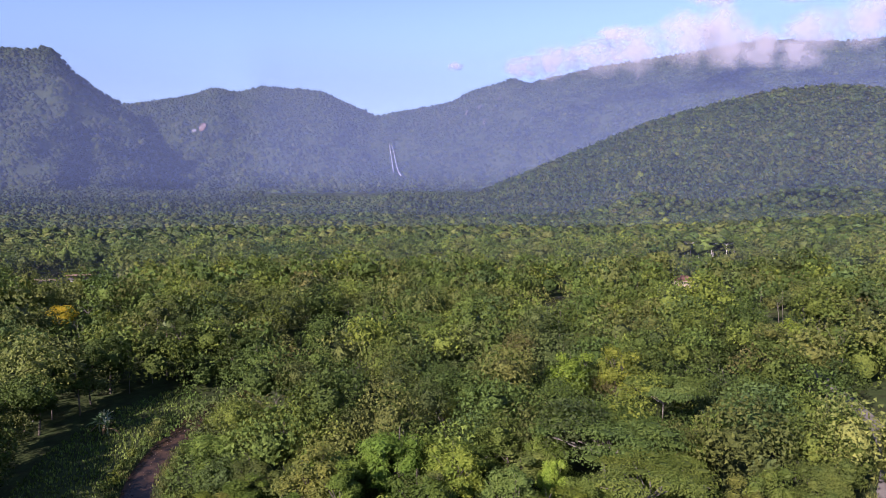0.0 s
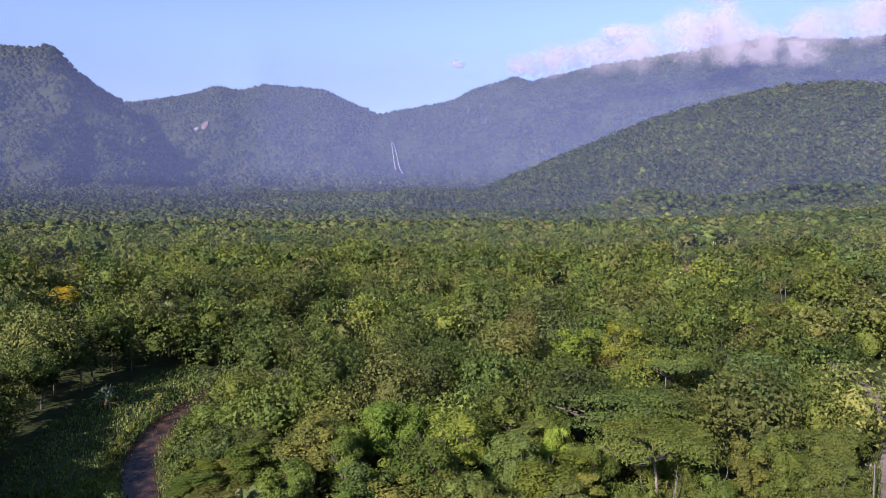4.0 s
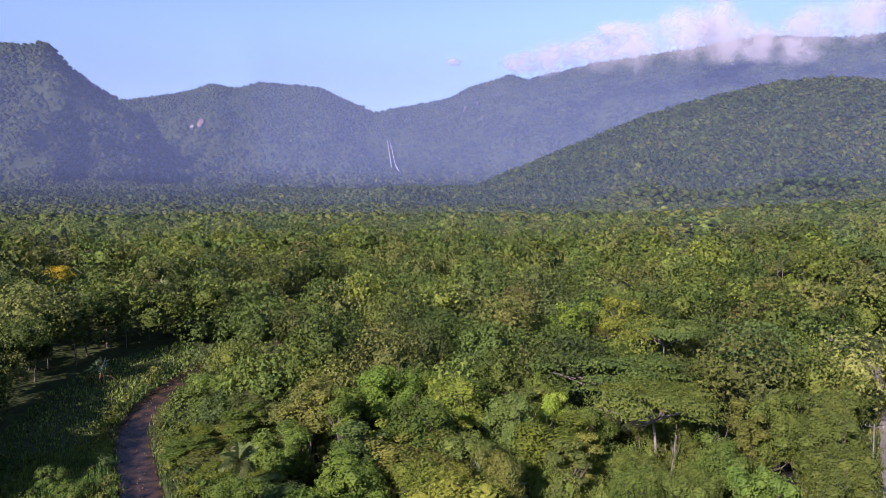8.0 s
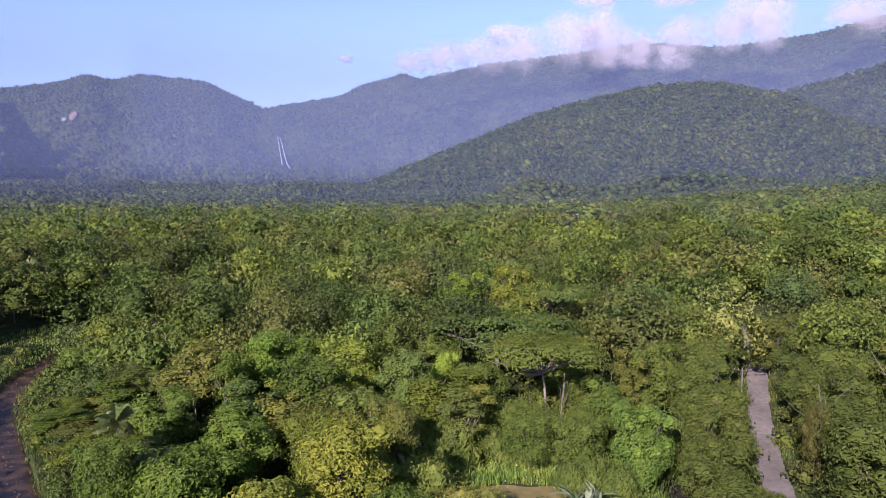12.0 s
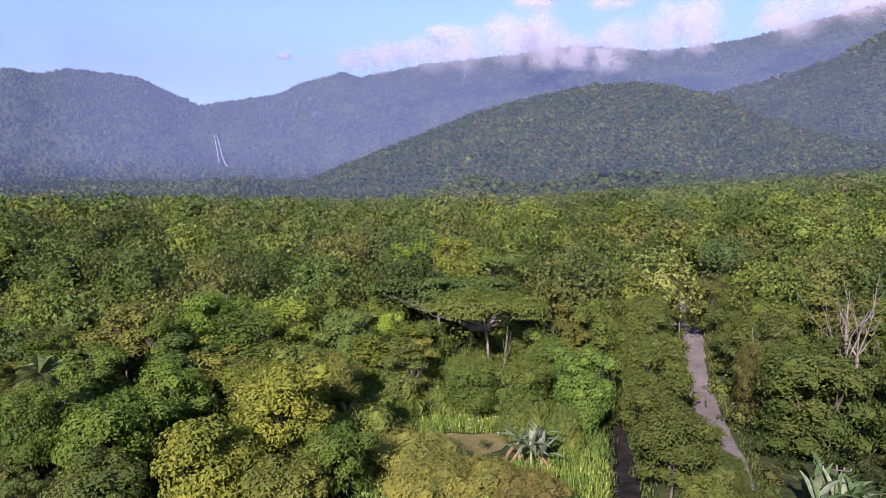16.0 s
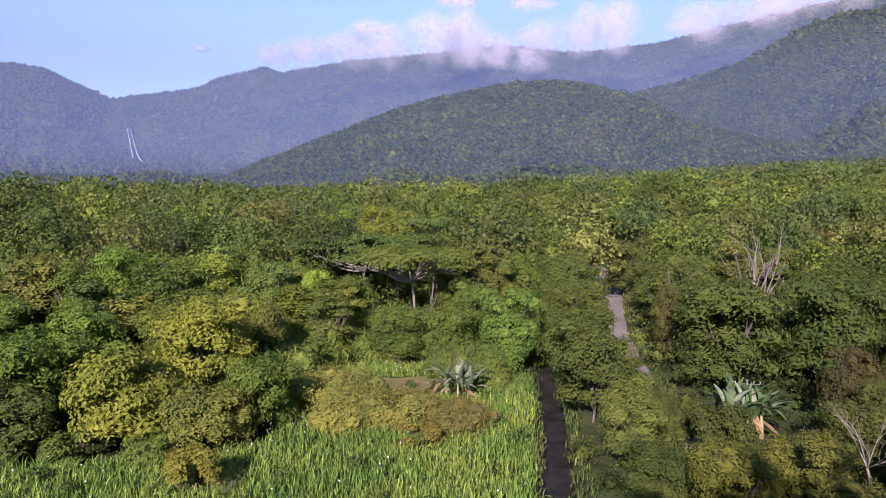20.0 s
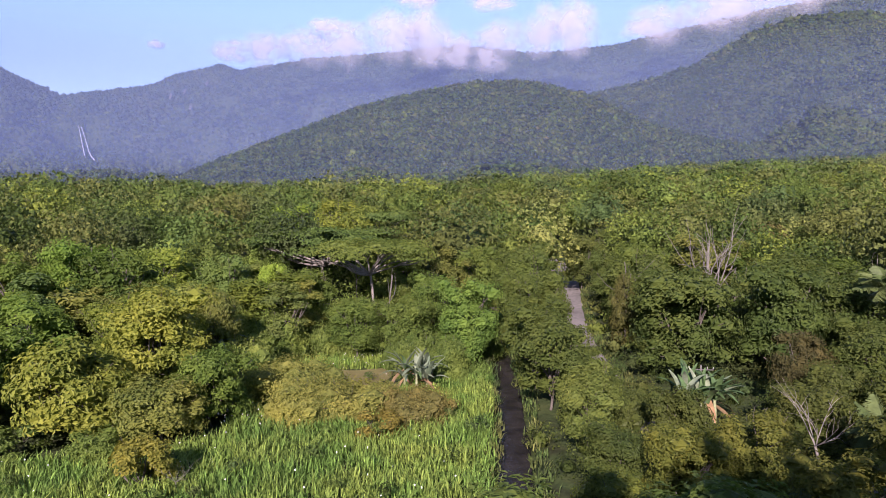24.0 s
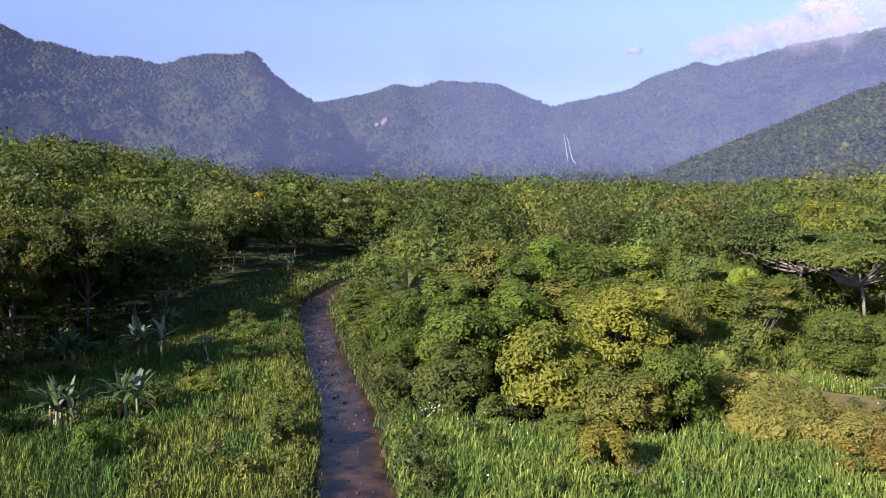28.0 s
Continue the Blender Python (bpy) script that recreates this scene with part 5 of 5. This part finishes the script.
# ---- the waterfall and the bare rock on the mountain ----
FALL_WATER = plain("falling_water", (0.42, 0.43, 0.46), 0.6, 0.05, 0.08, 1.0)


def on_slope(az, el, lift):
    """The place on the mountain face that is seen at a bearing and height angle from the valley."""
    r = np.linspace(1900, 4150, 900)
    x, y = r * math.sin(radians(az)), r * math.cos(radians(az))
    z = ground_z(x, y) + lift
    k = int(np.argmax((z - EYE) / r >= math.tan(radians(el))))
    return np.array((x[k], y[k], z[k]))


def cascade(name, track, width, parent):
    p = np.array([on_slope(a, e, 15) for a, e in track])
    s = np.linspace(0, 1, len(p))
    w = (width * (0.7 + 0.5 * s))[:, None] * np.array([1, 0, 0])
    v = np.stack([p - w, p + [0, -3, 3], p + w], 1).reshape(-1, 3)
    return part(name, raw_mesh(name, v, grid_faces(len(p), 3), [FALL_WATER], shade=True), parent)


fall = new("waterfall")
one = np.linspace(0, 1, 12)
cascade("cascade", [(2.0 + 0.33 * s, 5.45 - 2.1 * s) for s in one], 1.7, fall)
cascade("cascade", [(2.16 + 0.55 * s**0.8 + 0.26 * s**8, 5.4 - 2.35 * s) for s in one], 1.4, fall)
tagged(fall, "white waterfall in two strands down the mountain face", "waterfall")
ROCK = plain("bare_rock", (0.10, 0.088, 0.08), 0.9, 0.03, 0.4, 2.0)


def rock_face(az, el, wide, tall, label, mat):
    e, k = new("rock_face"), 9
    aa, ee = np.meshgrid(np.linspace(-wide, wide, k), np.linspace(-tall, tall, k))
    v = np.array([on_slope(az + a * (1 - 0.5 * abs(b) / tall) + 0.35 * b, el + b, 14) for a, b in zip(aa.ravel(), ee.ravel())])
    part("face", raw_mesh("face", v, grid_faces(k, k), [mat], shade=False), e)
    return tagged(e, label, "rock", kind="structure")


rock_face(-12.3, 6.5, 0.25, 0.3, "reddish bare rock scar in the mountain forest", plain("red_rock", (0.19, 0.135, 0.115), 0.9, 0.03, 0.4, 2.0))
rock_face(-12.9, 6.2, 0.16, 0.12, "pale bare rock scar in the mountain forest", plain("pale_rock", (0.27, 0.26, 0.25), 0.9, 0.03, 0.2, 2.0))
for az, el in ((8.2, 7.9), (9.2, 8.3), (10.8, 9.0), (9.6, 7.2), (21.5, 10.3)):
    rock_face(az, el, 0.09, 0.2, "grey cliff showing through the mountain forest", ROCK)

# ---- haze and clouds ----
def thin(name, colour, alpha_nodes):
    """Something that light passes through for the most part and that scatters the rest evenly."""
    m = bpy.data.materials.new(name)
    m.use_nodes = True
    t = m.node_tree
    t.nodes.remove(t.nodes["Principled BSDF"])
    scatter, clear = node(t, "ShaderNodeBsdfDiffuse", Color=(*colour, 1)), t.nodes.new("ShaderNodeBsdfTransparent")
    mix = t.nodes.new("ShaderNodeMixShader")
    t.links.new(alpha_nodes(t, scatter), mix.inputs[0])
    t.links.new(clear.outputs[0], mix.inputs[1])
    t.links.new(scatter.outputs[0], mix.inputs[2])
    t.links.new(mix.outputs[0], t.nodes["Material Output"].inputs["Surface"])
    return m


def math_node(t, kind, a, b=0.0):
    n = t.nodes.new("ShaderNodeMath")
    n.operation = kind
    for socket, value in zip(n.inputs, (a, b)):
        if isinstance(value, bpy.types.NodeSocket):
            t.links.new(value, socket)
        else:
            socket.default_value = value
    return n.outputs[0]


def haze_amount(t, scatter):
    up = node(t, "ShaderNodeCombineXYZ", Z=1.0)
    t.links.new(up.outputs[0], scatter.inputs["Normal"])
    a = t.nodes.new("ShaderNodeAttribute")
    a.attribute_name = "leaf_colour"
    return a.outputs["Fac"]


# Blue distance haze is imitated by scattering sheets added before the slopes.
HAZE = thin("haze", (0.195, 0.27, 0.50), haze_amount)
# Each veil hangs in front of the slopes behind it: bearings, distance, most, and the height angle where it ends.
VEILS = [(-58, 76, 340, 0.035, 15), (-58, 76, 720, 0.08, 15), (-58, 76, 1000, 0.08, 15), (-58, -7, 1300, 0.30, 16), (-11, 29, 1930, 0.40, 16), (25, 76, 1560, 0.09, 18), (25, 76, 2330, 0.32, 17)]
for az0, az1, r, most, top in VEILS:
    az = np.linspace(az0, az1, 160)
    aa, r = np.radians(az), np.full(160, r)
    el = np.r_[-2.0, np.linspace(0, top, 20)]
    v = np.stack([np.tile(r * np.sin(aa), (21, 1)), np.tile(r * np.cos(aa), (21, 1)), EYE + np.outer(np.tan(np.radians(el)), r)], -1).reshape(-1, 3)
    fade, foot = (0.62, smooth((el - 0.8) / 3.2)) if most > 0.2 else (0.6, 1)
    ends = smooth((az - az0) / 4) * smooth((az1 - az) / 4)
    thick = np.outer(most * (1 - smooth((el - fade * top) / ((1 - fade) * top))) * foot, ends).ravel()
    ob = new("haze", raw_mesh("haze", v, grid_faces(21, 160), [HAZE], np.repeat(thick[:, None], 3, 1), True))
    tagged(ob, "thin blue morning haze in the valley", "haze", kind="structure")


def puff_amount(t, scatter):
    where = t.nodes.new("ShaderNodeTexCoord").outputs["Object"]
    xyz = t.nodes.new("ShaderNodeSeparateXYZ")
    t.links.new(where, xyz.inputs[0])
    rad = math_node(t, "ADD", math_node(t, "POWER", xyz.outputs["X"], 2.0), math_node(t, "POWER", xyz.outputs["Z"], 2.0))
    n = node(t, "ShaderNodeTexNoise", Scale=1.7, Detail=7.0, Roughness=0.62)
    n.noise_dimensions = "4D"
    t.links.new(where, n.inputs["Vector"])
    t.links.new(math_node(t, "MULTIPLY", t.nodes.new("ShaderNodeObjectInfo").outputs["Random"], 50.0), n.inputs["W"])
    body = math_node(t, "SUBTRACT", math_node(t, "MULTIPLY", n.outputs["Fac"], 1.9), math_node(t, "ADD", 0.1, rad))
    soft = node(t, "ShaderNodeMapRange", **{"From Min": 0.0, "From Max": 1.1, "To Min": 0.0, "To Max": 0.86})
    soft.interpolation_type = "SMOOTHSTEP"
    t.links.new(body, soft.inputs["Value"])
    return soft.outputs[0]


CLOUD = thin("cloud", (0.262, 0.255, 0.275), puff_amount)
u, w = np.meshgrid(np.linspace(-1.15, 1.15, 17), np.linspace(-1.15, 1.15, 17))
bulge = -0.5 * np.sqrt(np.clip(4.0 - u**2 - w**2, 0.01, None))
sheet = np.stack([u, bulge, w], -1).reshape(-1, 3)
quads = grid_faces(17, 17)
PUFF = raw_mesh("puff", sheet, quads[np.hypot(*sheet[quads].mean(1)[:, [0, 2]].T) < 1.14], [CLOUD], shade=True)
bank = new("cloud_bank")
g = np.random.default_rng(90)
PUFFS = [(12.6, 11.3, 2.0, 0.8), (15.0, 11.6, 2.3, 1.2), (18.2, 11.8, 2.8, 1.25), (21.6, 12.2, 2.8, 1.4), (24.8, 12.8, 2.8, 1.8), (27.6, 12.9, 2.6, 2.0), (30.2, 11.9, 1.8, 1.3),
         (33.6, 12.8, 2.6, 1.3), (36.8, 13.2, 2.7, 1.7), (39.4, 13.2, 2.4, 1.9), (32.6, 11.2, 2.2, 0.9), (27.0, 15.7, 2.4, 0.8), (33.0, 15.4, 2.4, 0.8), (20.0, 13.4, 2.0, 0.6),
         (45.5, 13.1, 3.6, 1.3), (50.0, 13.9, 4.0, 1.5), (55.0, 14.6, 4.2, 1.6), (46.5, 15.6, 2.2, 0.8), (7.3, 11.4, 0.75, 0.3), (61, 15.2, 4.2, 1.5)]
for k, (az, el, wide, tall) in enumerate(PUFFS):
    r = 3300 + 45 * (k % 3)
    x, y, z = r * math.sin(radians(az)), r * math.cos(radians(az)), EYE + r * math.tan(radians(el - 0.15))
    m = pose(x, y, z, 0, 0, -az) @ Matrix.Diagonal((r * math.tan(radians(wide)), 90, r * math.tan(radians(tall * 1.5)), 1))
    part("puff", PUFF, bank, m=m)
tagged(bank, "bank of white morning cloud along the mountain crest", "cloud")
